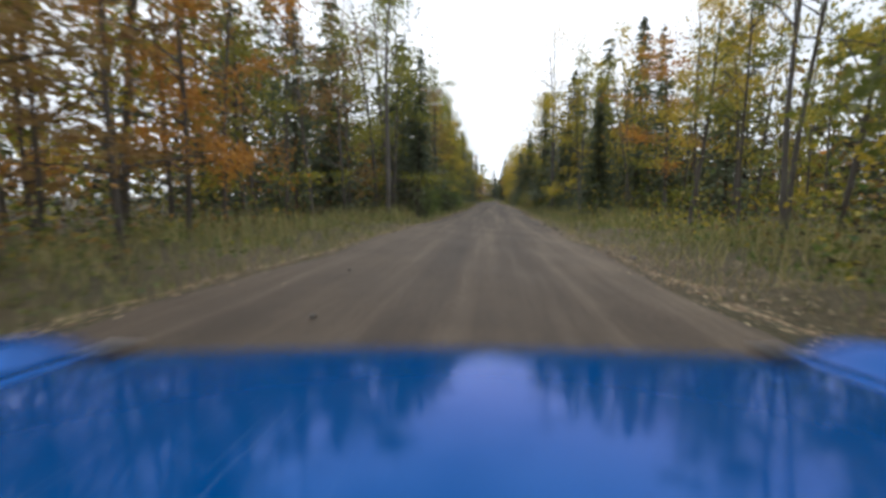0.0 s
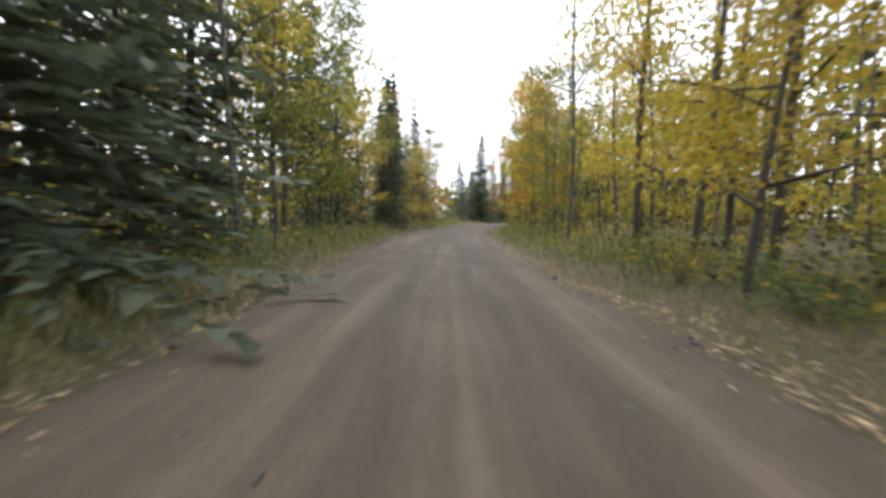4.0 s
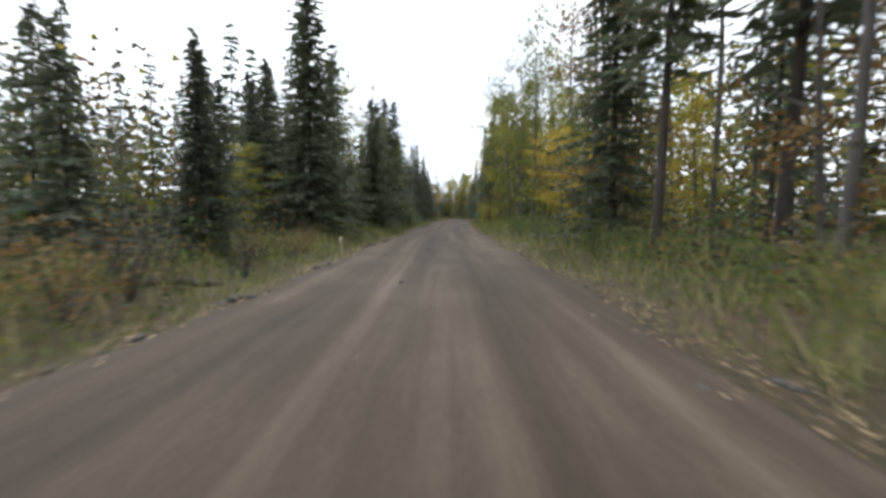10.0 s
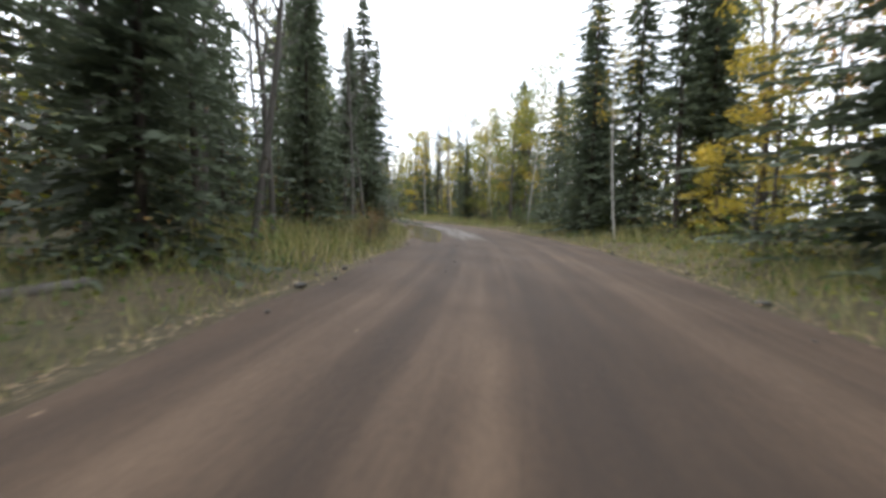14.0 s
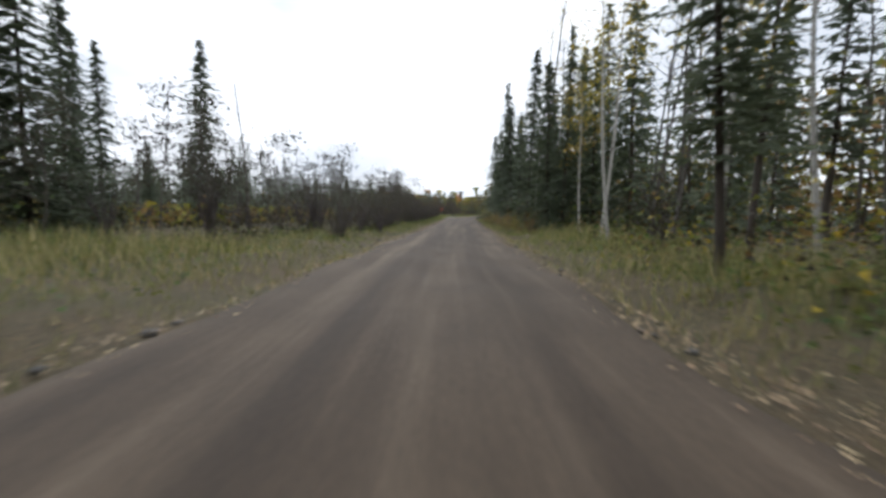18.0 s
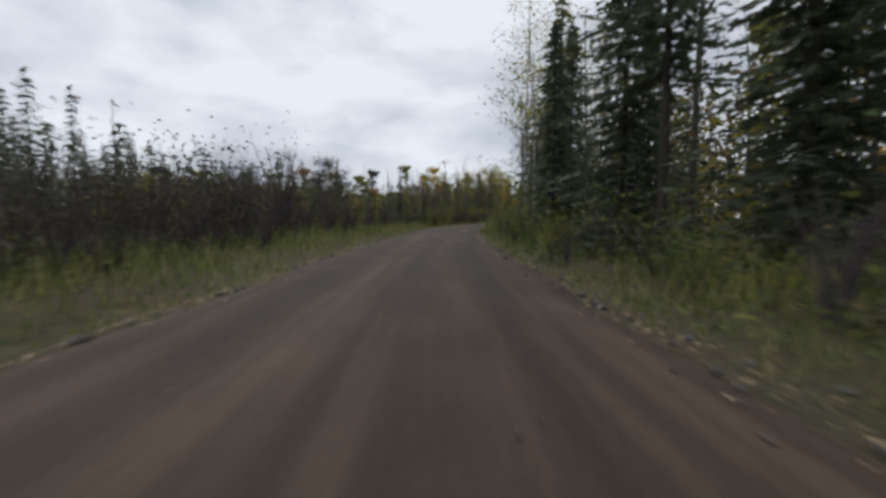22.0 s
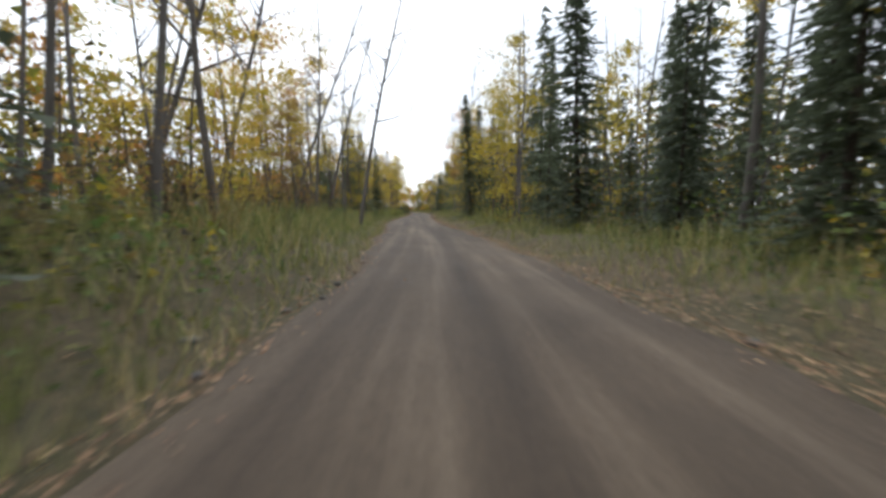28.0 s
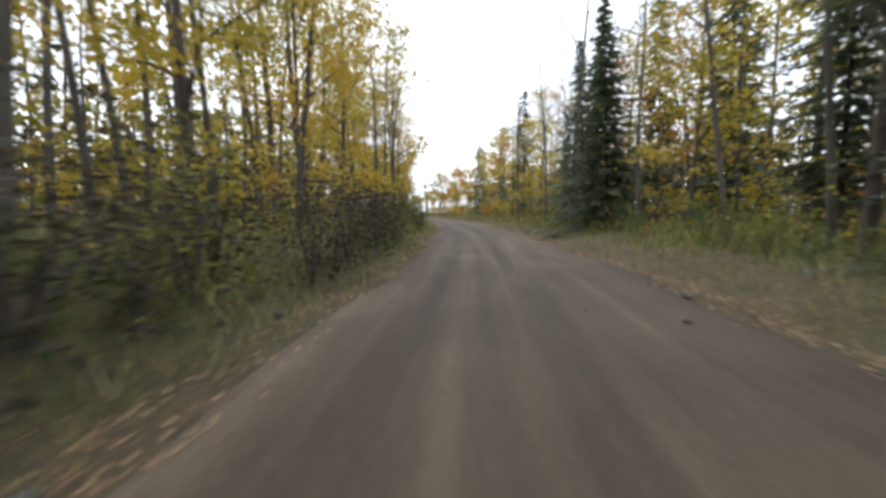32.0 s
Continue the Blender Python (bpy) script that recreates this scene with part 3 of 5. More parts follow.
def shrub(h, r, n_leaf, leaf, stems=6):
    woods, tips = [], []
    for _ in range(stems):
        w = rng.uniform(0, 6.28)
        e = np.array([math.cos(w) * r * rng.uniform(0.3, 1), math.sin(w) * r * rng.uniform(0.3, 1), h * rng.uniform(0.6, 1.05)])
        woods.append(tube([(0, 0, -0.15), e * (0.4, 0.4, 0.55), e], [0.022, 0.014, 0.005], 3))
        tips += [e, e * (0.7, 0.7, 0.75), e * (0.5, 0.5, 0.5), e * (0.8, 0.8, 0.3)]
    tips = np.array(tips)
    c = tips[rng.integers(0, len(tips), n_leaf)] + rng.normal(0, 1, (n_leaf, 3)) * (0.24 * r, 0.24 * r, 0.16 * h)
    c[:, 2] = np.maximum(c[:, 2], 0.06)
    return join(woods), leaves(c, leaf), None


# kind: (name, label, category, bark, leaf, arrays, their height)
# in each list the first ones stand at the road, the last two behind them
BROAD = [broadleaf(9.0, 0.10, 1.9, 3600, 0.094, 15, 0.085, 0.36) for _ in range(4)] + [broadleaf(10.5, 0.28, 2.0, 3000, 0.094, 14, 0.10, 0.36) for _ in range(2)]
BROAD += [broadleaf(9.5, 0.12, 2.0, 1300, 0.115, 10, 0.09, 0.46) for _ in range(2)]
MAPLES = [broadleaf(12.5, 0.45, 2.3, 2200, 0.095, 15, 0.12, 0.42), broadleaf(13.0, 0.38, 2.0, 1900, 0.095, 15, 0.11, 0.42), broadleaf(12.0, 0.5, 2.6, 1700, 0.095, 14, 0.13, 0.45)]
SPRUCES = [spruce(11.0, 0.03, 2.2, 44, 9, sprays=14, size=0.54), spruce(11.0, 0.06, 1.7, 44, 9, sprays=14, size=0.52), spruce(11.0, 0.04, 2.5, 42, 9, 0.28, sprays=14, size=0.55)]
SPRUCES += [spruce(11.0, 0.04, 2.2, 30, 7, sprays=7, size=1.0) for _ in range(2)]
FIRS = [spruce(11.0, 0.02, 3.3, 44, 10, 0.16, 0.92, 17, 0.56), spruce(11.0, 0.03, 2.8, 46, 10, 0.22, 0.92, 17, 0.54), spruce(11.0, 0.05, 3.0, 42, 10, 0.10, 0.85, 17, 0.56)]
FIRS += [spruce(11.0, 0.03, 3.0, 30, 7, 0.2, 0.95, 7, 1.15) for _ in range(2)]
PINES = [spruce(13.0, 0.24, 1.9, 36, 9, 0.12, 0.8, 14, 0.58), spruce(13.0, 0.34, 1.7, 34, 9, 0.16, 0.75, 14, 0.58)] + [spruce(13.0, 0.28, 1.8, 28, 7, 0.15, 0.85, 7, 1.0) for _ in range(2)]
BARES = [bare(11.0, 17, 0.095, twigs=5), bare(12.0, 15, 0.11, 2.0, 5), bare(10.0, 15, 0.075, 1.2, 5), bare(11.5, 13, 0.085, 1.5, 6)] + [bare(11.0, 11, 0.09, twigs=4), bare(11.5, 11, 0.085, 1.5, 4)]
SNAGS = [bare(11.0, 6, 0.13, 2.2, 4), bare(11.0, 5, 0.12, 1.6, 3)]
BIRCHES = [broadleaf(11.5, 0.45, 1.4, 800, 0.085, 12, 0.075), broadleaf(12.0, 0.50, 1.3, 650, 0.085, 12, 0.07)]
ASPENS = [broadleaf(6.0, 0.30, 1.1, 620, 0.115, 14, 0.035, 0.32), broadleaf(6.5, 0.35, 1.0, 540, 0.115, 14, 0.04, 0.32)]
SHRUBS = [shrub(2.0, 0.9, 560, 0.070, 9), shrub(1.8, 1.1, 560, 0.070, 9), shrub(2.3, 0.8, 520, 0.068, 9)]
TWIGGY = [shrub(2.2, 0.9, 380, 0.048, 22), shrub(2.0, 1.2, 360, 0.048, 22), shrub(2.4, 0.8, 300, 0.046, 20)]
# plainer ones for the rows behind; the last of each list only far off
LOW = {"broad": [broadleaf(9.5, 0.12, 1.9, 900, 0.15, 3, slender=True) for _ in range(3)] + [broadleaf(9.5, 0.12, 2.0, 140, 0.50, 1, slender=True)],
       "spruce": [spruce(11.0, 0.04, 2.2, 26, 6, sprays=7.0, size=0.95, slender=True) for _ in range(2)] + [spruce(11.0, 0.05, 2.2, 15, 5, sprays=3.0, size=2.0, slender=True)],
       "bare": [bare(11.0, 8, 0.09, twigs=3, slender=True) for _ in range(2)] + [bare(11.0, 5, 0.09, twigs=1, slender=True)],
       "shrub": [shrub(2.0, 1.0, 200, 0.13, 5) for _ in range(2)] + [shrub(2.0, 1.1, 80, 0.26, 3)]}
LOW_KINDS = "KkyrAtv"

KINDS = {
    "S": ("spruce", "dark green spruce with drooping boughs in the roadside forest", "spruce tree", BARK_DARK, "spruce", SPRUCES, 11.0),
    "F": ("fir", "broad dark fir with dense boughs down to the ground", "fir tree", BARK_DARK, "spruce", FIRS, 11.0),
    "M": ("tall_maple", "tall maple with a high thin crown of yellow leaves", "tree", BARK, "yellow", MAPLES, 12.5),
    "P": ("pine", "tall dark conifer with a bare lower trunk", "conifer", BARK_DARK, "spruce", PINES, 13.0),
    "Y": ("yellow_maple", "maple in bright yellow autumn leaf beside the road", "tree", BARK, "yellow", BROAD, 9.5),
    "O": ("orange_maple", "maple in orange autumn leaf beside the road", "tree", BARK, "orange", BROAD, 9.5),
    "G": ("olive_tree", "leafy tree turning from green to olive yellow", "tree", BARK, "olive", BROAD, 9.5),
    "R": ("rust_tree", "leafy tree with dull rust-brown autumn leaves", "tree", BARK, "rust", BROAD, 9.5),
    "B": ("bare_tree", "leafless grey forest tree with thin upright limbs", "bare tree", BARK_PALE, None, BARES, 11.0),
    "D": ("dead_snag", "dead grey snag with a few broken limbs", "dead tree", BARK_PALE, None, SNAGS, 11.0),
    "W": ("birch", "slender white-barked birch with sparse yellow leaves", "birch tree", BARK_BIRCH, "yellow", BIRCHES, 11.7),
    "A": ("aspen", "thin young aspen with sparse dull leaves", "aspen tree", BARK, "aspen", ASPENS, 6.2),
    "K": ("brush_shrub", "dark brown and olive brush shrub", "shrub", BARK, "brush", SHRUBS, 2.0),
    "k": ("green_shrub", "green and yellowing shrub at the forest edge", "shrub", BARK, "green", SHRUBS, 2.0),
    "t": ("twig_shrub", "half-leafless shrub of grey-brown upright twigs", "shrub", BARK_TWIG, "brush", TWIGGY, 2.2),
    "v": ("olive_shrub", "leafy olive-green shrub at the road edge", "shrub", BARK, "olive", SHRUBS, 2.0),
    "y": ("yellow_shrub", "low bush of yellow autumn leaves", "shrub", BARK, "yellow", SHRUBS, 2.0),
    "r": ("rust_shrub", "low bush of rust-brown autumn leaves", "shrub", BARK, "rust", SHRUBS, 2.0),
}
MESHES = {}


def tree_meshes(kind, v):
    """Trunk and crown; the limbs belong to the crown."""
    if (kind, v) not in MESHES:
        name, _, _, bark, leaf, protos, _ = KINDS[kind]
        wood, crown, limbs = protos[v]
        trunk = mesh_of(name + "_trunk", *wood, bark, True)
        if limbs:
            both = join([limbs, crown])
            MESHES[kind, v] = (trunk, mesh_of(name + "_crown", *both, bark, second=LEAF[leaf], first=len(limbs[1])))
        else:
            MESHES[kind, v] = (trunk, mesh_of(name + "_crown", *crown, LEAF[leaf] if leaf else bark))
    return MESHES[kind, v]


COUNT = {}
POOL = {}  # the deeper rows, by kind


def low_kind(kind):
    return "spruce" if kind in "SPF" else "bare" if kind in "BD" else "shrub" if kind in "Kkyrtv" else "broad"


def plant(kind, s, u, h, v=None, turn=None, lean=0.0, slim=1.0, deep=False, near=True):
    name, label, cat, bark, leaf, protos, h0 = KINDS[kind]
    side = -1 if u < 0 else 1
    u = side * max(abs(u), float(edge(s, side)) + 0.9 * slim * h * {"F": 0.30, "S": 0.21, "P": 0.11, "Y": 0.32, "G": 0.32, "O": 0.32, "R": 0.32, "M": 0.24}.get(kind, 0.0))
    x, y = at(s, u)
    z = float(ground_z(s, u)) if abs(u) < 47 else -0.75
    turn = rng.uniform(0, 360) if turn is None else turn
    m = pose(float(x), float(y), z - 0.04, lean, 0, turn)
    if deep or COUNT.get(kind, 0) >= 285:
        low = LOW[low_kind(kind)]
        v = len(low) - 1 if deep == 2 else int(rng.integers(len(low) - 1))
        POOL.setdefault(kind, []).append((v, np.array(m), h / {"spruce": 11.0, "bare": 11.0, "shrub": 2.0, "broad": 9.5}[low_kind(kind)], slim))
        return
    if v is None:
        many = len(protos)
        v = int(rng.integers(many)) if many < 4 else int(rng.integers(many - 2)) if near else many - 1 - int(rng.integers(2))
    k = h / h0
    COUNT[kind] = COUNT.get(kind, 0) + 1
    root = new(name)
    root.empty_display_size = 0.3
    root.matrix_basis = m @ Matrix.Diagonal((k * slim, k * slim, k, 1))
    trunk, crown = tree_meshes(kind, v)
    child("trunk", trunk, root)
    child("crown", crown, root)
    tagged(root, label, cat, "roadside " + name + "s")


def road_distance(s, u):
    """How far a place lies from the nearest stretch of the road."""
    x, y = at(s, u)
    return float(np.sqrt(np.min((DENSE[:, 0] - x) ** 2 + (DENSE[:, 1] - y) ** 2)))


def clear_of_road(s, u, gap):
    """Whether a place stays off every other stretch of the road too."""
    return road_distance(s, u) > gap


# seconds along the drive | left: kinds, first row's distance past the edge, height | right: the same
PLAN = """
-2.0 RYOR 3.0 12 | GYSY 3.0 12
0.0 RSRYGO 5.0 13.5 | YGYB 3.8 10
0.6 RGFPGB 3.0 15 | YGYS 3.0 11
1.1 GPGFGR 2.4 15 | SFBSG 2.6 12.5
1.7 GYkBG 2.4 14.5 | SBYBG 2.4 12
2.3 GBGY 2.6 15 | YFMYk 2.4 11
2.8 FSMS 3.6 14 | YYGY 2.4 12
3.4 MSYPB 3.0 16 | YMYPGY 2.8 13
4.2 SYGP 2.6 16 | YGYB 2.6 12
5.0 SBYPG 2.8 14 | YGYG 2.6 13
5.6 OBYBPGW 2.8 14 | GYGYY 2.4 13
6.2 OBPBOYG 3.0 13 | YGYGY 2.8 13
6.8 OYSBy 13.8 9 | GYSGB 3.4 13
7.4 YOSBYr 3.5 8.5 | FPSYG 3.8 13
8.0 SBOSBP 2.8 14 | FSYMG 3.0 13
8.5 BPBBBS 2.8 12 | MYGYk 2.2 11
9.1 BSBSP 2.8 11 | MYYr 2.2 11
9.6 KBKFB 3.4 5.5 | RBPBPB 2.6 14
10.1 KFBFK 3.6 7.5 | BPRBPS 3.4 14
10.6 FFSS 2.8 12.5 | GGSGG 3.2 13
11.1 FSGWB 2.8 13 | GSYGG 2.8 13.5
11.7 GkSWWB 2.6 11 | SGFYSP 2.8 14
12.2 GSFkB 3.6 12 | FSFSy 2.2 16
12.8 FSFSk 8.0 16 | SPPSyS 2.4 16
13.4 BSPBS 5.6 15 | PPSPY 2.4 16
14.0 BSPFB 3.2 14 | SFMSYP 3.2 14
14.6 BSPFB 3.2 13.5 | GSFWBG 4.4 14
15.3 FPSFG 3.2 14 | GWYBFG 4.6 13
16.2 SFPS 2.2 14 | YGWPS 4.5 13
17.3 FSPS 8.5 10 | GPYSG 3.2 14
17.7 tAtS 10.5 5 | PBWYK 3.4 13
18.3 AtAt 5.6 4.2 | WBSKB 4.0 12
18.8 tAKt 3.4 3.6 | SSBSP 3.0 13
19.5 tAtK 3.4 4.2 | SPSBB 2.8 12.5
20.2 ttAK 3.2 4.2 | SBFSB 3.4 12
20.8 tvK 4.4 2.2 | tvAKv 3.2 2.8
21.4 tKtt 4.4 3.6 | tAvKA 2.8 3.2
21.9 tttK 4.6 4.8 | SPBSB 4.0 14
22.4 ttKt 4.2 5.4 | WSGWB 2.6 14.5
22.9 tAtBt 3.8 5.4 | WBGkW 1.4 15
23.5 ttStA 3.4 4.8 | PSBvW 1.6 15
24.1 tBKAt 3.0 5 | BPGRP 2.4 14.5
24.8 BtGBA 3.2 8 | GYSPW 2.2 14
25.6 BGBPB 3.6 11 | BYyBG 3.0 12
26.3 YBYBMG 4.6 13 | BYYOyM 3.4 12.5
26.9 MYBYMG 3.8 12.5 | BYBYOy 3.2 13
27.5 FSYSB 2.8 13 | YSBYM 4.4 12
28.0 BBMBOr 4.4 13 | SBSPSB 5.0 11.5
28.6 YOYBYM 4.4 13 | YBSBY 3.4 12.5
29.1 YBYOMY 4.2 13 | SPYSPB 3.6 13
29.7 BSYSB 4.4 11 | YBYBOB 4.2 13
30.3 BYOBS 4.2 11 | YBGBYS 4.4 13
30.9 BMYSB 3.8 12 | SBPSB 4.2 13
31.5 BYBMB 3.6 13.5 | SYPBMB 4.2 13
32.2 BYMBYB 3.8 13.5 | YBOYFB 3.8 13
33.2 YBMGO 3.4 12 | YOBMS 3.4 12
34.5 YGYBO 3.0 11 | YGYBO 3.0 11
37.0 YGYBO 3.0 11 | YGYBO 3.0 11
"""
PLAN = [line.split("|") for line in PLAN.strip().splitlines()]
STRETCH = []
for a, b in PLAN:
    t, lk, lu, lh = a.split()
    rk, ru, rh = b.split()
    t = float(t)
    s = (station(t) if t >= 0 else S0 + 22 * t) + 7.0
    STRETCH.append((s, lk, float(lu), float(lh), rk, float(ru), float(rh)))
STARTS = np.array([r[0] for r in STRETCH])
OPEN_LEFT = (station(17.3) + 5, station(24.6))


# trees that stand out: kind, station, metres to the right of the driven line, height
MARKED = """
S 462.9 -15.9 12 ; S 465.9 -17.4 11 ; S 470.7 -19.8 10.5 ; S 461.9 -16.9 12 ; S 482.4 -26.1 7 ; S 414.0 -6.0 14 ; P 410.0 -5.2 14 ; S 421.0 -5.5 15 ; P 424.0 -3.8 15 ; P 429.5 -3.7 15 ; S 432.0 -4.5 12.5 ; S 438.0 -5.2 12.5 ;
 S 434.0 -5.6 14 ; S 427.0 -5.8 14 ; t 530.5 -8.2 4.2 ; t 532.0 -9.5 4.6 ; t 533.5 -10.2 4.6 ; t 535.0 -11.5 4.8 ; t 531.0 -10.5 4.6 ; t 529.5 -7.6 3.6 ; K 534.0 -9.0 2.8 ; t 536.0 -12.6 4.8 ; K 529.8 -6.2 2.6 ; t 528.6 -5.6 3.4 ; K 531.4 -7.2 3 ; K 532.6 -8.3 3 ; t 533.2 -11.8 4.8 ; K 535.6 -10.2 3 ; t 537.4 -12.0 4.4 ; K 538.2 -13.4 3.4 ; t 530.2 -9.4 4.4 ; K 528.2 -6.8 2.6 ; t 540.0 -12.6 4.2 ; K 541.6 -13.0 3.2 ; t 543.0 -13.8 4.4 ;
S 243.0 -8.2 14 ; S 246.5 -10.8 15 ; P 240.5 -8.0 14 ; S 251.5 -8.6 13 ; S 241.0 8.8 15 ; S 243.6 9.8 15 ; S 238.5 9.2 14 ; P 199.0 -7.6 15 ; S 202.0 -12.0 15 ; B 204.0 -9.8 15 ; B 208.0 -10.8 15 ; B 210.5 -11.2 14 ; P 196.5 -8.6 15 ; S 206.0 -13.5 14 ;
O 233.0 -10.2 7.5 ; Y 238.5 -8.8 4.5 ; B 236.8 -8.6 12 ; B 241.0 -9.2 11 ; Y 229.0 -20.0 6 ; Y 240.8 -5.1 3.6 ; Y 243.6 -5.3 4.6 ; F 421.0 13.2 16 ; B 431.5 7.4 17 ; B 431.0 10.7 17 ; B 433.0 9.0 16 ; Y 442.5 3.9 15 ; G 416.0 15.1 12.5 ; W 412.0 15.9 12 ; Y 421.5 10.4 8 ; F 424.0 7.6 9 ; M 387.8 7.6 11 ; S 399.5 6.8 15 ; S 397.5 8.8 15 ; F 394.0 10.2 14 ; P 393.2 8.4 14 ; S 402.5 8.6 13 ; P 396.0 11.0 15 ; F 405.0 10.5 12 ; Y 386.8 7.2 7 ; Y 391.0 8.4 4.5 ; F 418.5 -6.2 13 ; Y 245.4 7.5 5.5 ; Y 301.4 6.0 6 ; Y 294.4 8.7 5 ; O 206.7 -8.5 7.5 ; B 209.0 -8.9 14 ; S 212.0 -12.8 13 ; S 216.0 -14.2 12 ; B 214.0 -11.0 13 ; S 208.0 -12.5 13 ; Y 201.6 -9.4 5.5 ; G 344.0 -6.8 4.6 ; Y 680.5 -7.6 10 ; M 678.5 -9.0 12 ; F 686.0 -7.4 11.5 ; Y 704.3 -6.6 5.5 ; R 707.1 -5.2 5 ; Y 137.6 6.9 6 ; Y 146.6 7.2 7 ; O 92.6 -9.2 4 ;
A 508.9 -11.8 8 ; A 513.7 -10.9 8.5 ; A 517.7 -10.5 8.5 ; A 484.1 -12.2 7 ; A 487.1 -11.2 7.5 ; A 490.1 -10.5 7 ; A 537.2 -15.1 8 ; A 592.0 -18.3 8 ; A 598.2 -16.0 7 ; A 510.7 -12.0 8 ; A 485.6 -11.7 7.2 ; A 478.8 -14.2 7 ;
D 85.3 -6.1 15 ; W 75.3 -14.4 13 ; W 76.9 -18.2 12 ; Y 80.2 9.3 9.5 ; O 81.6 8.4 8.5 ; F 84.5 5.9 7 ; M 79.0 10.1 9 ; S 104.2 14.1 18 ; W 105.2 7.2 19 ; S 119.4 9.1 9 ; F 118.0 7.4 9 ; S 137.1
12.2 16 ; Y 148.5 8.6 13 ; O 178.0 5.4 13 ; S 159.8 -8.1 14 ; F 228.5 -9.5 16.5 ; F 238.7 -17.0 11.5 ; R 234.5 -9.6 13 ; F 235.0 -18.0 13 ; S 235.5 -7.9 13 ; O 212.5 -12.0 10 ; W 202.4
-12.7 14 ; B 280.2 -9.9 15 ; F 300.5 -6.6 13 ; F 303.0 -9.5 9.5 ; F 299.5 -10.5 7.5 ; F 306.5 -12.0 10 ; G 296.5 -8.0 4.5 ; G 294.0 -10.0 3.6 ; F 305.5 -14.5 11 ; F 303.5 -10.5 8.6 ; S 309.0 -8.0 11 ; Y 302.0 6.2 5.5 ; Y 298.0 9.6 4.8 ; B 303.4 9.7 13 ; W 318.9 -7.9 14 ; W 322.3 7.2 11 ; W 341.2
-10.8 12 ; W 342.2 -10.5 13 ; S 355.2 -8.0 11 ; D 386.5 -11.0 17 ; D 388.0 -11.8 16 ; B 389.5 -9.6 15 ; W 395.5 6.9 12 ; O 389.6 13.9 10 ; W 437.3 7.1 15 ; S 478.7 -19.1 13.5 ; D 476.8 -14.7 9.7 ; W 482.4 6.2 17 ; S 487.6 11.0 16 ; S 468.9 -19.6 10 ; S 520.0 4.9
14 ; S 573.8 6.4 11.4 ; S 571.1 9.5 10.3 ; S 567.9 14.2 11.4 ; S 564.8 18.9 10.6 ; S 550.7 20.2 10.6 ; A 540.1 -14.7 8 ; A 538.5 -14.0 7.5 ; A 536.0 -13.4 7 ; A 541.5 -15.5 8 ; A 539.0 -16.0 7 ; S 684.0 -5.2 13 ; S 689.0 -5.0 13 ; B 697.0 -5.0 12.5 ; Y 700.0 -5.2 11 ; B 614.2 -13.2 6.5 ; B 616.2 -13.1 7.5 ; B 617.3 -12.2 8 ; B 619.3 -11.5 8.5 ; B 621.3 -10.6 8.2 ; A 624.3 -9.7 7 ; A 618.0 -13.0 7.5 ; A 587.7 -13.1 6.5 ; A 588.7 -13.6 7 ; A 589.4 -12.6 6.5 ; A 590.5 -14.0 7 ; P 633.0 4.6 16 ; P 628.5 4.9 15 ; Y 335.7 5.9 4.6 ; y 334.2 5.0 2.6 ; y 336.8 4.9 2.3 ; S 570.9 5.0 9.9 ; W 568.6 7.1 13 ; W
593.5 9.8 13 ; W 600.8 7.5 15 ; W 594.7 12.7 13 ; S 597.4 8.8 12 ; S 613.2 -14.0 7.6 ; P 625.8 5.2 14 ; B 613.0 8.2 13 ; S 691.3 -7.1 14.5 ; Y 685.2
-12.9 10 ; B 682.0 -7.6 13 ; B 677.8 11.3 13 ; S 711.4 18.1 12.5 ; S 710.0 10.6 5.5 ; B 703.5 -9.1 13 ; B 715.1 -3.1 14 ; B 700.5 -7.6 13 ; B 706.5 -8.4 14 ; B 711.2 -6.6 13 ; B 719.0 -6.2 12 ; Y 709.4 -8.1 6 ; B 729.1
-6.7 14 ; D 722.5 8.7 4 ; D 754.9 -7.6 14 ; S 767.3 -15.6 13 ; S 774.5 6.7 8.5 ; B 750.8 5.6 14 ; B 782.3 -7.0 15 ; Y 775.4 -10.1 4.2 ; S 786.8 -14.3
9.5 ; S 778.0 10.4 12 ; D 810.8 5.9 14 ; B 807.0 -10.7 14 ; Y 809.0 -7.9 11 ; B 800.2 7.7 13 ; S 800.3 10.8 11
"""
MARKED = [m.split() for m in MARKED.replace("\n", " ").split(";")]
MARKED = [(k, float(s), float(u), float(h)) for k, s, u, h in MARKED]
LEANS = {("B", 700.5): 14, ("B", 706.5): 11, ("B", 711.2): 15, ("B", 719.0): 12, ("W", 75.3): 6, ("W", 318.9): 10, ("W", 322.3): 14, ("B", 703.5): 9, ("B", 715.1): 9, ("B", 800.2): 8, ("B", 677.8): 6, ("W", 342.2): 8, ("W", 395.5): 5}
for k, s, u, h in MARKED:
    side = -1 if u < 0 else 1
    u = side * max(abs(u), float(edge(s, side)) + 1.5)
    lean = LEANS.get((k, s), 0)
    side_turn = math.degrees(heading(s)) + (90 if u < 0 else -90)
    plant(k, s, u, h, turn=side_turn if lean else None, lean=lean, slim=1.1 if k == "S" else 0.9 if k == "W" else 1.0)
S_END = 905.0  # where the woods beyond the drive's end stop
MARK_SU = np.array([(s, u) for _, s, u, _ in MARKED])
MARK_TALL = np.array([(h > 5.3 or s > 650) and s > 60 and not 190 < s < 260 for _, s, u, h in MARKED])


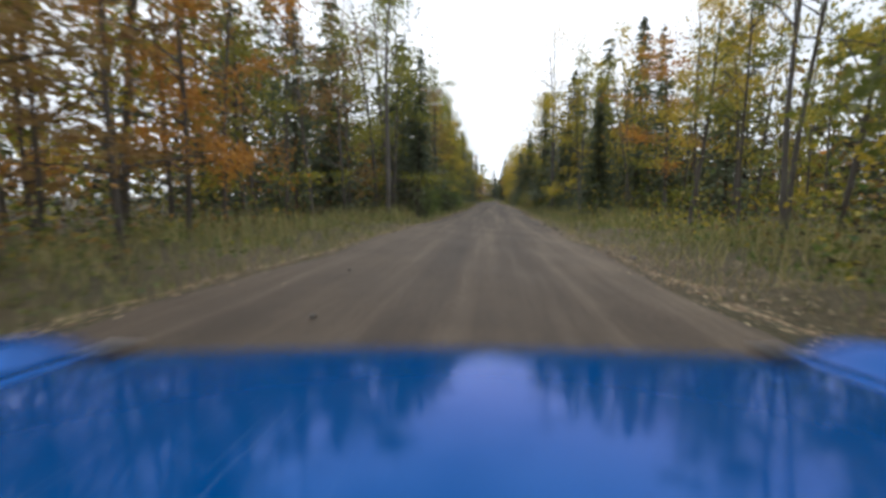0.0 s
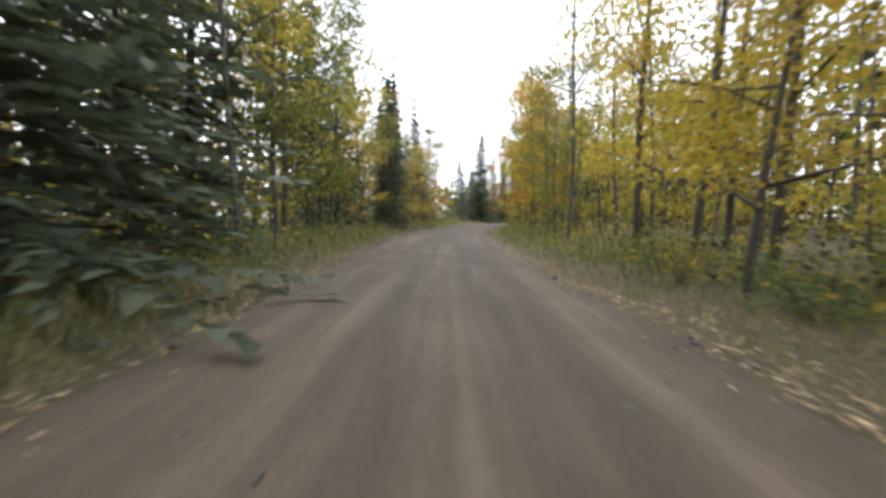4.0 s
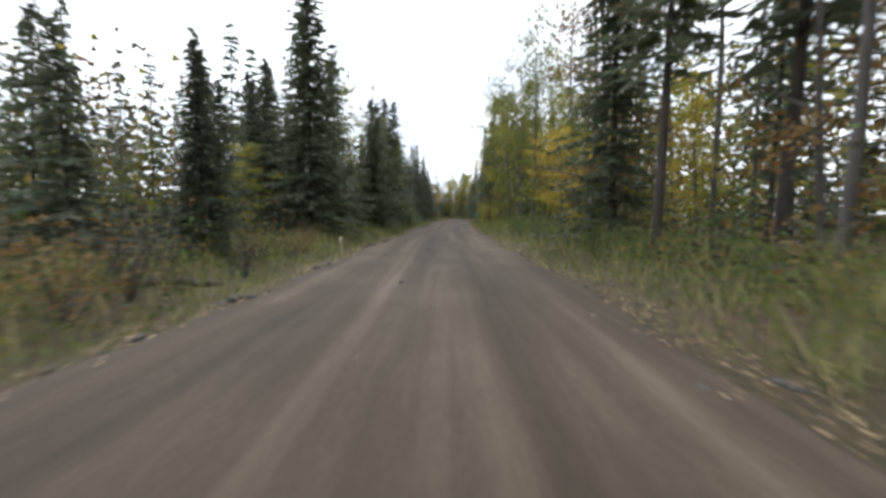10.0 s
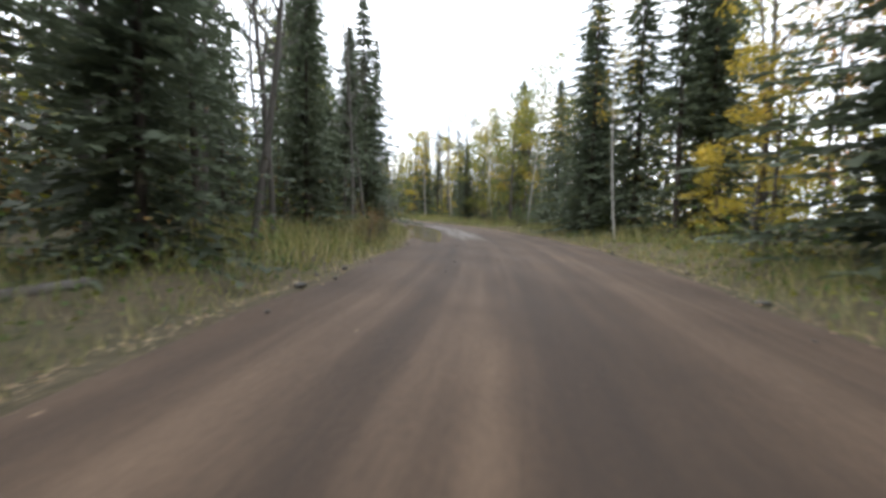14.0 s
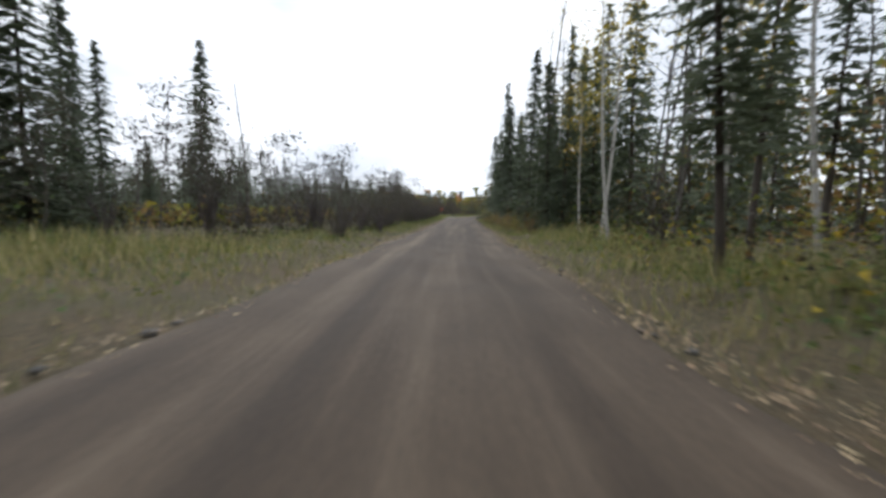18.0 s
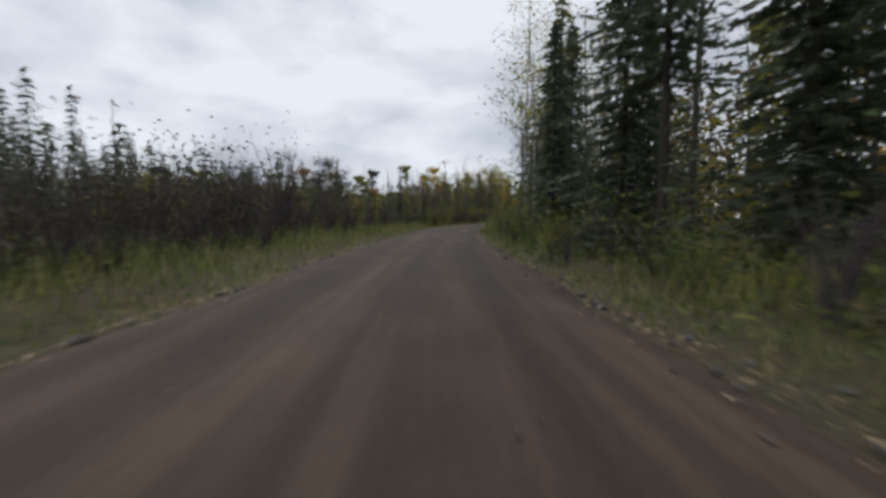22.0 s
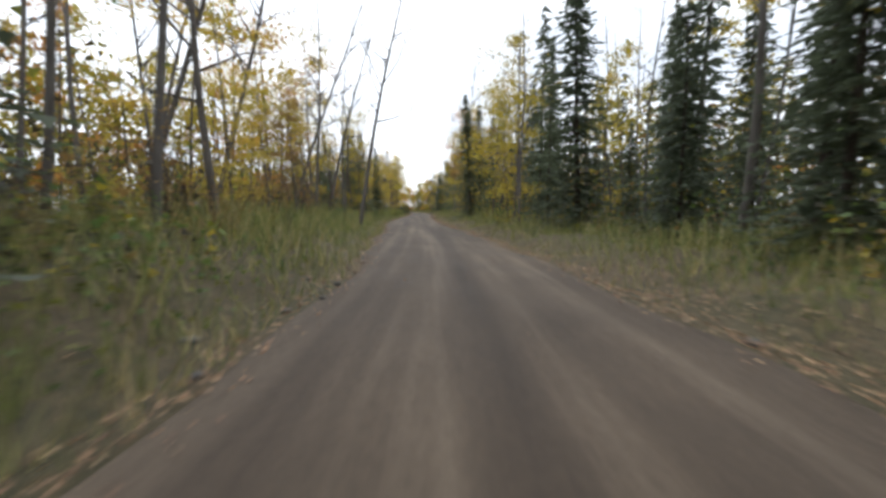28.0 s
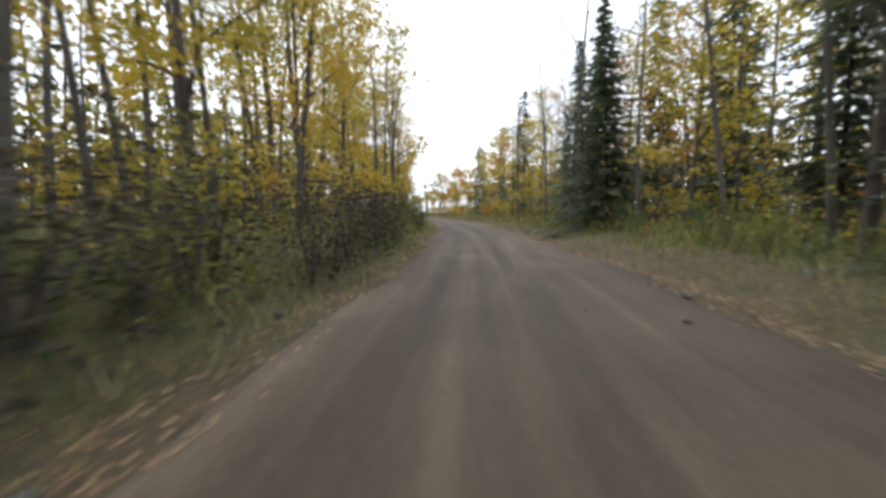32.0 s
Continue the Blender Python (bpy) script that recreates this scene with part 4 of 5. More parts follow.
def before_stone(s, u):
    """The open verge in front of the boulder and of the pale stone."""
    beside_pale_stone = (s > 741.0) & (s < 747.3) & (np.abs(u - 0.66 * (s - 737.6)) < 0.55)
    return beside_pale_stone | (s > 133.0) & (s < 147.2) & (u > 0) & (u < 7.2) & ((u < 4.6) | (np.abs(u - 0.6 * (s - 135.6) - 0.4) < 2.2))


def in_clearing(s, u):
    """The grassy clearing where the barrier tape hangs."""
    return (s > 202) & (s < 229) & (u < 0) & (-u < np.interp(s, [202, 206, 210, 213, 217.5, 222.5, 229], [4.3, 6.2, 8.0, 10.3, 13.2, 16.4, 17.5]))


def before_mark(s, u):
    """Whether a place would hide a tree that stands out."""
    m = MARK_SU
    return bool(np.any((m[:, 1] * u > 0) & (np.abs(m[:, 1]) < 9.6) & MARK_TALL & (np.abs(m[:, 1]) > abs(u)) & (s > m[:, 0] - 3.2) & (s < m[:, 0] + 0.8)))


def forest():
    global rng
    rows = ((0.0, 2.7, 1.0), (2.6, 3.1, 1.06), (5.6, 3.8, 1.1), (9.5, 4.0, 1.1), (14.0, 4.6, 1.1), (20.5, 5.5, 1.15))
    for depth, (off, step, tall) in enumerate(rows):
        for side in (-1, 1):
            s, last = 38.0, -1
            while s < (S_END if depth < 3 else S_END - 25):
                here = max(0, int(np.searchsorted(STARTS, s, side="right")) - 1)
                r = STRETCH[here]
                if here != last:
                    rng, last = np.random.default_rng((5, depth, side + 1, here)), here
                kinds, gap, h = r[1:4] if side < 0 else r[4:7]
                low = all(c in LOW_KINDS for c in kinds)
                kind = kinds[int(rng.integers(len(kinds)))]
                if depth and not low and kind in "Kkyrtv":
                    kind = "B" if rng.uniform() < 0.5 else "P"
                hh = h * tall * rng.uniform(0.72, 1.15)
                if kind in "Kkyrtv":
                    hh = min(hh, h) * (0.7 if low else 0.20) * rng.uniform(0.7, 1.2)
                elif low and kind == "A":
                    hh *= 1.25
                if kind == "W" and depth > 2:
                    kind = "B"
                if low and depth > 2:
                    kind, hh = "BBtSB"[int(rng.integers(5))], rng.uniform(3.8, 6.5) if depth == 3 else rng.uniform(5.5, 9.0)
                    hh = min(hh, 3.2) if kind in "tK" else hh
                u = side * (float(edge(s, side)) + gap + off + rng.uniform(-0.7, 1.0))
                near_mark = np.min(np.abs(MARK_SU - (s, u)).max(1)) < 1.8
                if not near_mark and not before_mark(s, u) and not before_stone(s, u) and not in_clearing(s, u) and clear_of_road(s, u, 4.6) and -47 < u < 47:
                    plant(kind, s, u, hh, slim=rng.uniform(0.8, 1.15) if kind in "SF" else rng.uniform(0.68, 1.0) if kind in "YGRO" else 1.0, lean=rng.normal(0, 2.2), near=depth == 0, deep=(True if s > 838 else False if road_distance(s, u) < 9.5 else 2 if depth > 4 and not low and road_distance(s, u) > 19 else depth > (3 if low and kind == "S" else 2 if low or kind in "BWASPFM" else 1)))
                s += step * rng.uniform(0.75, 1.25) * (0.62 if low else 0.72 if kinds.count("B") > 2 else 1.0)


forest()
rng = np.random.default_rng(21)


def far_woods():
    """Woods further off, round the whole drive."""
    lo, hi = DENSE.min(0) - 130, DENSE.max(0) + 130
    n = 0
    while n < 3300:
        x, y = rng.uniform(lo[0], hi[0]), rng.uniform(lo[1], hi[1])
        i = int(np.argmin((DENSE[:, 0] - x) ** 2 + (DENSE[:, 1] - y) ** 2))
        d = math.hypot(DENSE[i, 0] - x, DENSE[i, 1] - y)
        left = (x - DENSE[i, 0]) * TAN[i, 1] - (y - DENSE[i, 1]) * TAN[i, 0] < 0
        is_open = left and OPEN_LEFT[0] < ST[i] < OPEN_LEFT[1]
        dark = station(20.0) < ST[i] < station(25.5)
        if not (36 if not is_open else 42) < d < 125:
            continue
        n += 1
        kind = "SBSKS"[int(rng.integers(5))] if is_open else "SBSSBS"[int(rng.integers(6))] if dark else "YGSBGO"[int(rng.integers(6))]
        h = rng.uniform(4.0, 10.0) if is_open else rng.uniform(9, 14)
        m = pose(x, y, -0.8, 0, 0, rng.uniform(0, 360))
        lk = low_kind(kind)
        v = len(LOW[lk]) - 1
        POOL.setdefault(kind, []).append((v, np.array(m), h / {"spruce": 11.0, "bare": 11.0, "shrub": 2.0, "broad": 9.5}[lk], 1.1))
    # the treeline beyond the open brush
    s = OPEN_LEFT[0]
    while s < OPEN_LEFT[1] + 30:
        x, y = at(s, -rng.uniform(36, 85))
        kind = "SSBSBS"[int(rng.integers(6))]
        lk = low_kind(kind)
        m = pose(float(x), float(y), -0.8, 0, 0, rng.uniform(0, 360))
        POOL.setdefault(kind, []).append((int(rng.integers(2)), np.array(m), rng.uniform(5.5, 10.5) * (1.35 if s > station(20.6) else 1.0) / 11.0, 1.1))
        if s > station(20.6):
            kind = "SB"[int(rng.integers(2))]
            x, y = at(s, -rng.uniform(30, 75))
            POOL.setdefault(kind, []).append((int(rng.integers(2)) if kind == "B" else 2, np.array(pose(float(x), float(y), -0.8, 0, 0, rng.uniform(0, 360))), rng.uniform(7.5, 10.5) / 11.0, 1.1))
        s += rng.uniform(0.25, 0.65)


far_woods()


def pooled_woods():
    """The deeper rows of the forest as one object a kind."""
    for kind, items in POOL.items():
        name, label, cat, bark, leaf, protos, h0 = KINDS[kind]
        for which in (0, 1):
            if which and not leaf:
                continue
            vs, fs, n = [], [], 0
            for v, m, k, slim in items:
                arr = LOW[low_kind(kind)][v]
                arr = arr if not leaf else arr[1] if which else join([arr[0], arr[2]]) if arr[2] else arr[0]
                p = arr[0] * (k * slim, k * slim, k) @ m[:3, :3].T + m[:3, 3]
                vs.append(p)
                fs.append(arr[1] + n)
                n += len(p)
            me = mesh_of(name + "_woods", np.concatenate(vs), np.concatenate(fs), LEAF[leaf] if which else bark, not which)
            ob = new(name + ("_woods" if which or not leaf else "_woods_trunks"), me)
            tagged(ob, "deeper forest of " + label, "woods", kind="stuff")




# ---- undergrowth, grass, litter ----
def scatter_sides(step, per):
    """Random stations and sides along the drive."""
    n = int((S_END - 38) / step) * per
    s = rng.uniform(38, S_END, n)
    side = np.where(rng.uniform(size=n) < 0.5, -1, 1)
    i = np.clip(np.searchsorted(STARTS, s, side="right") - 1, 0, len(STRETCH) - 1)
    gap = np.where(side < 0, np.array([r[2] for r in STRETCH])[i], np.array([r[5] for r in STRETCH])[i])
    e = np.where(side < 0, edge(s, -1), edge(s, 1))
    return s, side, i, gap, e


TONE = {"F": "brush", "M": "yellow", "t": "brush", "v": "olive", "S": "green", "P": "brush", "Y": "yellow", "O": "orange", "G": "olive", "R": "rust", "B": "rust", "W": "olive", "A": "brush",
        "K": "brush", "k": "green", "y": "yellow", "r": "rust", "D": "brush"}
NAMES = {"green": "green", "brush": "dull olive", "yellow": "yellow", "orange": "orange", "olive": "olive", "rust": "rust-brown"}


def undergrowth():
    s, side, i, gap, e = scatter_sides(1.0, 400)
    tones = {}
    for t in NAMES:
        tones[t] = []
    pick = rng.uniform(size=len(s))
    deep = rng.exponential(3.6, len(s))
    height = np.minimum(rng.exponential(0.62, len(s)), 2.6)
    lumpy = 0.55 + 0.6 * np.sin(s * 0.7 + side) * np.sin(s * 0.23 + 2 * side) + 0.4 * np.sin(s * 1.7)
    u = side * (e + gap - 0.9 + deep + 0.3 * np.sin(s * 1.3))
    x, y = at(s, u)
    z = ground_z(s, np.clip(u, -47, 47)) + height * np.clip(lumpy + 0.35, 0.25, 1.4) + 0.04
    chosen = np.empty(len(s), object)
    for k in range(len(s)):
        kinds = STRETCH[i[k]][1 if side[k] < 0 else 4]
        f = pick[k]
        tone = TONE[kinds[int(f * 7919) % len(kinds)]] if f < 0.55 else ("green" if f < 0.70 else "brush" if f < 0.88 else "olive")
        if all(q in LOW_KINDS for q in kinds) and f > 0.2:
            tone = "brush" if f < 0.95 else "rust"
        chosen[k] = tone
    c = np.stack([x, y, z], -1)
    for t, plain in NAMES.items():
        m = (chosen == t) & (np.abs(u) < 46) & ~before_stone(s, u) & ~in_clearing(s, u)
        if m.sum() < 10:
            continue
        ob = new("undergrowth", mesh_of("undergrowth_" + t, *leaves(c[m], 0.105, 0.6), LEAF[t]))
        tagged(ob, "dense " + plain + " undergrowth between the trees", "undergrowth", kind="stuff")


def deep_wall():
    """Tangled foliage far inside the woods, between the trunks."""
    s, side, i, gap, e = scatter_sides(1.0, 420)
    low = np.array([[all(c in LOW_KINDS for c in r[1]), all(c in LOW_KINDS for c in r[4])] for r in STRETCH])[i, (side > 0).astype(int)]
    u = side * (e + gap + rng.uniform(11, 30, len(s)))
    bare_share = np.array([[r[1].count("B") / len(r[1]), r[4].count("B") / len(r[4])] for r in STRETCH])[i, (side > 0).astype(int)]
    z = rng.uniform(0, 1, len(s)) ** 1.15 * (1 - 0.75 * bare_share) * np.where(low, 1.5, np.where(side < 0, np.array([r[3] for r in STRETCH])[i], np.array([r[6] for r in STRETCH])[i]) * 0.92)
    x, y = at(s, u)
    ok = (np.abs(u) < 46) & np.array([clear_of_road(a, b, 15.0) for a, b in zip(s, u)])
    c = np.stack([x, y, z + ground_z(s, np.clip(u, -47, 47))], -1)
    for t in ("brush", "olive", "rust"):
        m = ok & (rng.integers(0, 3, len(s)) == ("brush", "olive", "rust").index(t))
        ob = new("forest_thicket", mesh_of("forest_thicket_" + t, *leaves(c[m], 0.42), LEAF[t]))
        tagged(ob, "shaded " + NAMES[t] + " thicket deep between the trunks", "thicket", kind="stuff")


def leaf_band(s, side):
    """Width of the strip of fallen leaves beside the road."""
    right = np.interp(s, [station(t) for t in (0, 1, 2.5, 3, 4, 5, 6, 8, 9.5, 10.5, 16, 17.5, 18.5, 19.5, 25, 26.5, 33)], [2.2, 0.5, 0.6, 1.5, 1.4, 0.5, 1.6, 3.4, 1.6, 0.4, 0.4, 1.0, 0.9, 0.2, 0.3, 1.6, 1.8])
    left = np.interp(s, [station(t) for t in (0, 5, 6, 7, 9, 26, 27, 28, 33)], [0.5, 0.6, 1.3, 0.6, 0.3, 0.3, 0.8, 0.5, 0.5])
    return np.where(side > 0, right, left)


def grass():
    """Blades in tufts on both verges."""
    s, side, i, gap, e = scatter_sides(1.0, 430)
    keep = rng.uniform(size=len(s)) < (gap + 1.6) / 12.6
    keep &= ~((side < 0) & (s > 531) & (s < 552) & (rng.uniform(size=len(s)) < 0.7))
    s, side, i, gap, e = s[keep], side[keep], i[keep], gap[keep], e[keep]
    f = rng.uniform(0.0, 1.0, len(s))
    bare_strip = np.maximum(0, leaf_band(s, side) - 0.5) * rng.uniform(0.0, 1.0, len(s))
    u0 = side * (e + 0.12 + bare_strip + f * (gap + 1.6))
    tall = (0.14 + 0.42 * np.clip(f * 2.2, 0, 1)) * rng.uniform(0.6, 1.5, len(s))
    tall *= np.where(side < 0, np.interp(s, [353, 356, 382, 385, station(13.7) + 8, station(14.1) + 8, station(16.5), station(17), station(26), station(27), station(28.5), station(30)], [1.0, 0.65, 0.65, 1.0, 1.0, 1.7, 1.7, 1.0, 1.0, 1.5, 1.4, 1.1]), np.interp(s, [station(7), station(8), station(9.5), station(10.5), station(22.5), station(23.5), station(24.5), station(25.5)], [1.0, 1.5, 1.5, 1.0, 1.0, 1.6, 1.6, 1.0]))
    tall *= 0.75 + 0.5 * np.sin(s * 0.31 + side * 2) ** 2
    tall *= np.where(before_stone(s, u0) | ((side < 0) & (s > station(18.4) + 6) & (s < 534)), 0.45, 1.0)
    rep = 3
    s2, u2, t2 = np.repeat(s, rep), np.repeat(u0, rep) + rng.normal(0, 0.07, len(s) * rep), np.repeat(tall, rep) * rng.uniform(0.6, 1.2, len(s) * rep)
    t2 = np.minimum(t2, 0.80 + 0.25 * rng.uniform(size=len(t2)))
    s2 = s2 + rng.normal(0, 0.07, len(s2))
    x, y = at(s2, u2)
    z = ground_z(s2, u2)
    w = rng.uniform(0, 6.28, len(s2))
    bw = 0.006 + 0.012 * t2
    lean = rng.normal(0, 0.35, (len(s2), 2)) * t2[:, None]
    v = np.stack([np.stack([x - np.cos(w) * bw, y - np.sin(w) * bw, z - 0.02], -1), np.stack([x + np.cos(w) * bw, y + np.sin(w) * bw, z - 0.02], -1),
                  np.stack([x + lean[:, 0], y + lean[:, 1], z + t2], -1)], 1).reshape(-1, 3)
    greener = np.interp(s2, [station(q) for q in (0, 5, 6, 8, 9.5, 10, 11, 14, 15, 17, 18, 21, 22, 25, 27, 29, 32)], [0.2, 0.45, 0.7, 0.6, 0.3, 0.6, 0.6, 0.6, 0.3, 0.5, 0.3, 0.6, 0.9, 0.75, 0.4, 0.7, 0.6])
    green = np.repeat(rng.uniform(size=len(s)), rep) < greener
    for m, mat, tone in ((green, GRASS_GREEN, "fresh green"), (~green, GRASS, "olive and straw-coloured")):
        w3 = v.reshape(-1, 3, 3)[m].reshape(-1, 3)
        ob = new("verge_grass", mesh_of("verge_grass", w3, np.arange(len(w3)).reshape(-1, 3), mat))
        tagged(ob, "uneven " + tone + " grass on the road verges", "grass", kind="stuff")
    # broad-leaved weeds among the grass
    s, side, i, gap, e = scatter_sides(1.0, 190)
    f = rng.uniform(0.1, 1.0, len(s))
    u = side * (e + 0.3 + np.maximum(0, leaf_band(s, side) - 0.3) + f * (gap + 0.8))
    x, y = at(s, u)
    z = ground_z(s, u) + rng.uniform(0.04, 0.5, len(s)) * (0.4 + 0.6 * f) * (0.5 + np.sin(s * 0.5 + side) ** 2)
    c = np.stack([x, y, z], -1)
    half = rng.uniform(size=len(s)) < 0.55
    half, rest = half & ~before_stone(s, u), ~half & ~before_stone(s, u)
    for t, m in (("green", half), ("olive", rest)):
        ob = new("verge_weeds", mesh_of("verge_weeds_" + t, *leaves(c[m], 0.075, 0.5), LEAF[t]))
        tagged(ob, NAMES[t] + " weeds and ferns along the road verge", "weeds", kind="stuff")


def litter():
    """Fallen leaves along the edges, thinning out onto the road."""
    s, side, i, gap, e = scatter_sides(1.0, 700)
    band = leaf_band(s, side)
    thick = np.interp(s, [station(q) for q in (0.2, 0.8, 5.5, 6.2, 8.8, 9.6, 26.5, 27.2, 33)], [1.0, 0.5, 0.5, 1.0, 1.0, 0.5, 0.5, 0.8, 0.8])
    keep = rng.uniform(size=len(s)) < (0.08 + 0.36 * band) * thick * 1.1
    s, side, e, band = s[keep], side[keep], e[keep], band[keep]
    off = -0.12 + (band + 0.35) * np.minimum(rng.uniform(0, 1.2, len(s)), rng.uniform(0, 1.6, len(s))) + rng.normal(0, 0.15, len(s))
    stray = rng.uniform(size=len(s)) < np.interp(s, [185, 195, 265, 290], [0.002, 0.012, 0.012, 0.002])
    off = np.where(stray, -rng.uniform(0, 3, len(s)), off)
    u = side * (e + off)
    x, y = at(s, u)
    z = np.where(off < 0.02, 0.03, ground_z(s, u) + 0.05)
    v, _ = leaves(np.stack([x, y, z], -1), 0.055, 1.0)
    v = v.reshape(-1, 3, 3)
    v[:, :, 2] = z[:, None] + (v[:, :, 2] - z[:, None]) * 0.25
    late = s > station(25.5) + rng.normal(0, 8, len(s))
    for m, mat, tone in ((~late, LITTER, "tan and yellow"), (late, LITTER_RUST, "rusty brown")):
        w3 = v[m].reshape(-1, 3)
        ob = new("leaf_litter", mesh_of("leaf_litter", w3, np.arange(len(w3)).reshape(-1, 3), mat))
        tagged(ob, tone + " fallen leaves drifted along the road edges", "fallen leaves", kind="stuff")


def stone_material(name, stops):
    m, n, l, b = material(name)
    tcx = n.new("ShaderNodeTexCoord")
    a = noise_node(n, l, tcx.outputs["Object"], 7.0, 8.0, 0.65)
    r = ramp_node(n, stops)
    l.new(a.outputs["Fac"], r.inputs["Fac"])
    l.new(r.outputs["Color"], b.inputs["Base Color"])
    b.inputs["Roughness"].default_value = 0.9
    bump(n, l, b, a.outputs["Fac"], 0.6, 0.03)
    return m


STONE_PALE = stone_material("pale_broken_stone", [(0.3, (0.24, 0.235, 0.23)), (0.6, (0.38, 0.375, 0.37)), (0.8, (0.5, 0.495, 0.49))])
STONE = stone_material("grey_stone", [(0.3, (0.05, 0.047, 0.042)), (0.6, (0.125, 0.117, 0.105)), (0.8, (0.23, 0.215, 0.195))])


def grit_material():
    m, n, l, b = material("loose_grit")
    tcx = n.new("ShaderNodeTexCoord")
    a = n.new("ShaderNodeTexVoronoi")
    a.inputs["Scale"].default_value = 22.0
    l.new(tcx.outputs["Object"], a.inputs["Vector"])
    big = noise_node(n, l, tcx.outputs["Object"], 1.2, 5.0, 0.6)
    r = ramp_node(n, [(0.0, (0.06, 0.055, 0.048)), (0.5, (0.13, 0.12, 0.105)), (1.0, (0.26, 0.24, 0.21))])
    l.new(a.outputs["Color"], r.inputs["Fac"])
    r2 = ramp_node(n, [(0.35, (0.6, 0.57, 0.52)), (0.65, (1.1, 1.08, 1.05))])
    l.new(big.outputs["Fac"], r2.inputs["Fac"])
    l.new(mix_rgb(n, l, 0.9, r.outputs["Color"], r2.outputs["Color"], "MULTIPLY"), b.inputs["Base Color"])
    b.inputs["Roughness"].default_value = 0.95
    bump(n, l, b, a.outputs["Distance"], 0.8, 0.03)
    return m


GRIT = grit_material()


def stone_bm(rx, ry, rz, seed, subdiv=2):
    bm = bmesh.new()
    bmesh.ops.create_icosphere(bm, subdivisions=subdiv, radius=1.0)
    for v in bm.verts:
        k = 1 + 0.42 * noise.noise(v.co * 1.4 + Vector((seed, 0, 0))) - 0.22 * abs(noise.noise(v.co * 2.6 + Vector((0, seed, 0)))) + 0.08 * noise.noise(v.co * 6.0 + Vector((0, 0, seed)))
        v.co = Vector((v.co.x * rx, v.co.y * ry, v.co.z * rz)) * k
    return bm


def stone(name, s, u, r, label, seed, broken=None, turn=None):
    bm = stone_bm(r[0], r[1], r[2], seed, 3 if r[0] > 0.3 else 2)
    me = bpy.data.meshes.new(name)
    bm.to_mesh(me)
    bm.free()
    me.materials.append(STONE)
    for p in me.polygons:
        p.use_smooth = True
    if broken:
        me.materials.append(STONE_PALE)
        for p in me.polygons:
            p.material_index = int(p.normal.dot(broken) > 0.42)
    ob = new(name, me)
    x, y = at(s, u)
    base = -0.02 if -edge(s, -1) < u < edge(s, 1) else float(ground_z(s, u))
    ob.matrix_basis = pose(float(x), float(y), base + r[2] * (0.7 if broken else 0.0 if r[0] > 0.3 else 0.4), 0, 0, seed * 37 if turn is None else turn)
    return tagged(ob, label, "rock")


def gravel():
    """Loose stones spilled along the edges."""
    s, side, i, gap, e = scatter_sides(1.0, 11)
    more = np.interp(s, [station(0), station(8), station(13), station(18), station(20), station(21), station(23), station(25)], [0.2, 0.5, 0.5, 0.2, 0.7, 1.0, 0.9, 0.2])
    keep = rng.uniform(size=len(s)) < more
    s, side, e = s[keep], side[keep], e[keep]
    off = rng.normal(0.1, 0.35, len(s))
    road = rng.uniform(size=len(s)) < 0.12
    off = np.where(road, -rng.uniform(0.2, 2.5, len(s)), off)
    u = side * (e + off)
    x, y = at(s, u)
    z = np.where(off < 0.02, 0.005, ground_z(s, u))
    bm = bmesh.new()
    bmesh.ops.create_icosphere(bm, subdivisions=1, radius=1.0)
    base = np.array([v.co for v in bm.verts])
    tri = np.array([[v.index for v in f.verts] for f in bm.faces])
    bm.free()
    vs, fs = [], []
    for k in range(len(s)):
        r = (abs(rng.normal(0, 0.035)) + 0.018) * (0.5 if off[k] < -0.15 else 1.0)
        p = base * (r * rng.uniform(0.7, 1.3), r * rng.uniform(0.7, 1.3), r * 0.6) * rng.uniform(0.8, 1.2, (len(base), 1)) + (x[k], y[k], z[k] + r * 0.3)
        vs.append(p)
        fs.append(tri + k * len(base))
    ob = new("edge_gravel", mesh_of("edge_gravel", np.concatenate(vs), np.concatenate(fs), STONE))
    tagged(ob, "loose pale stones along the road edges", "gravel", kind="stuff")


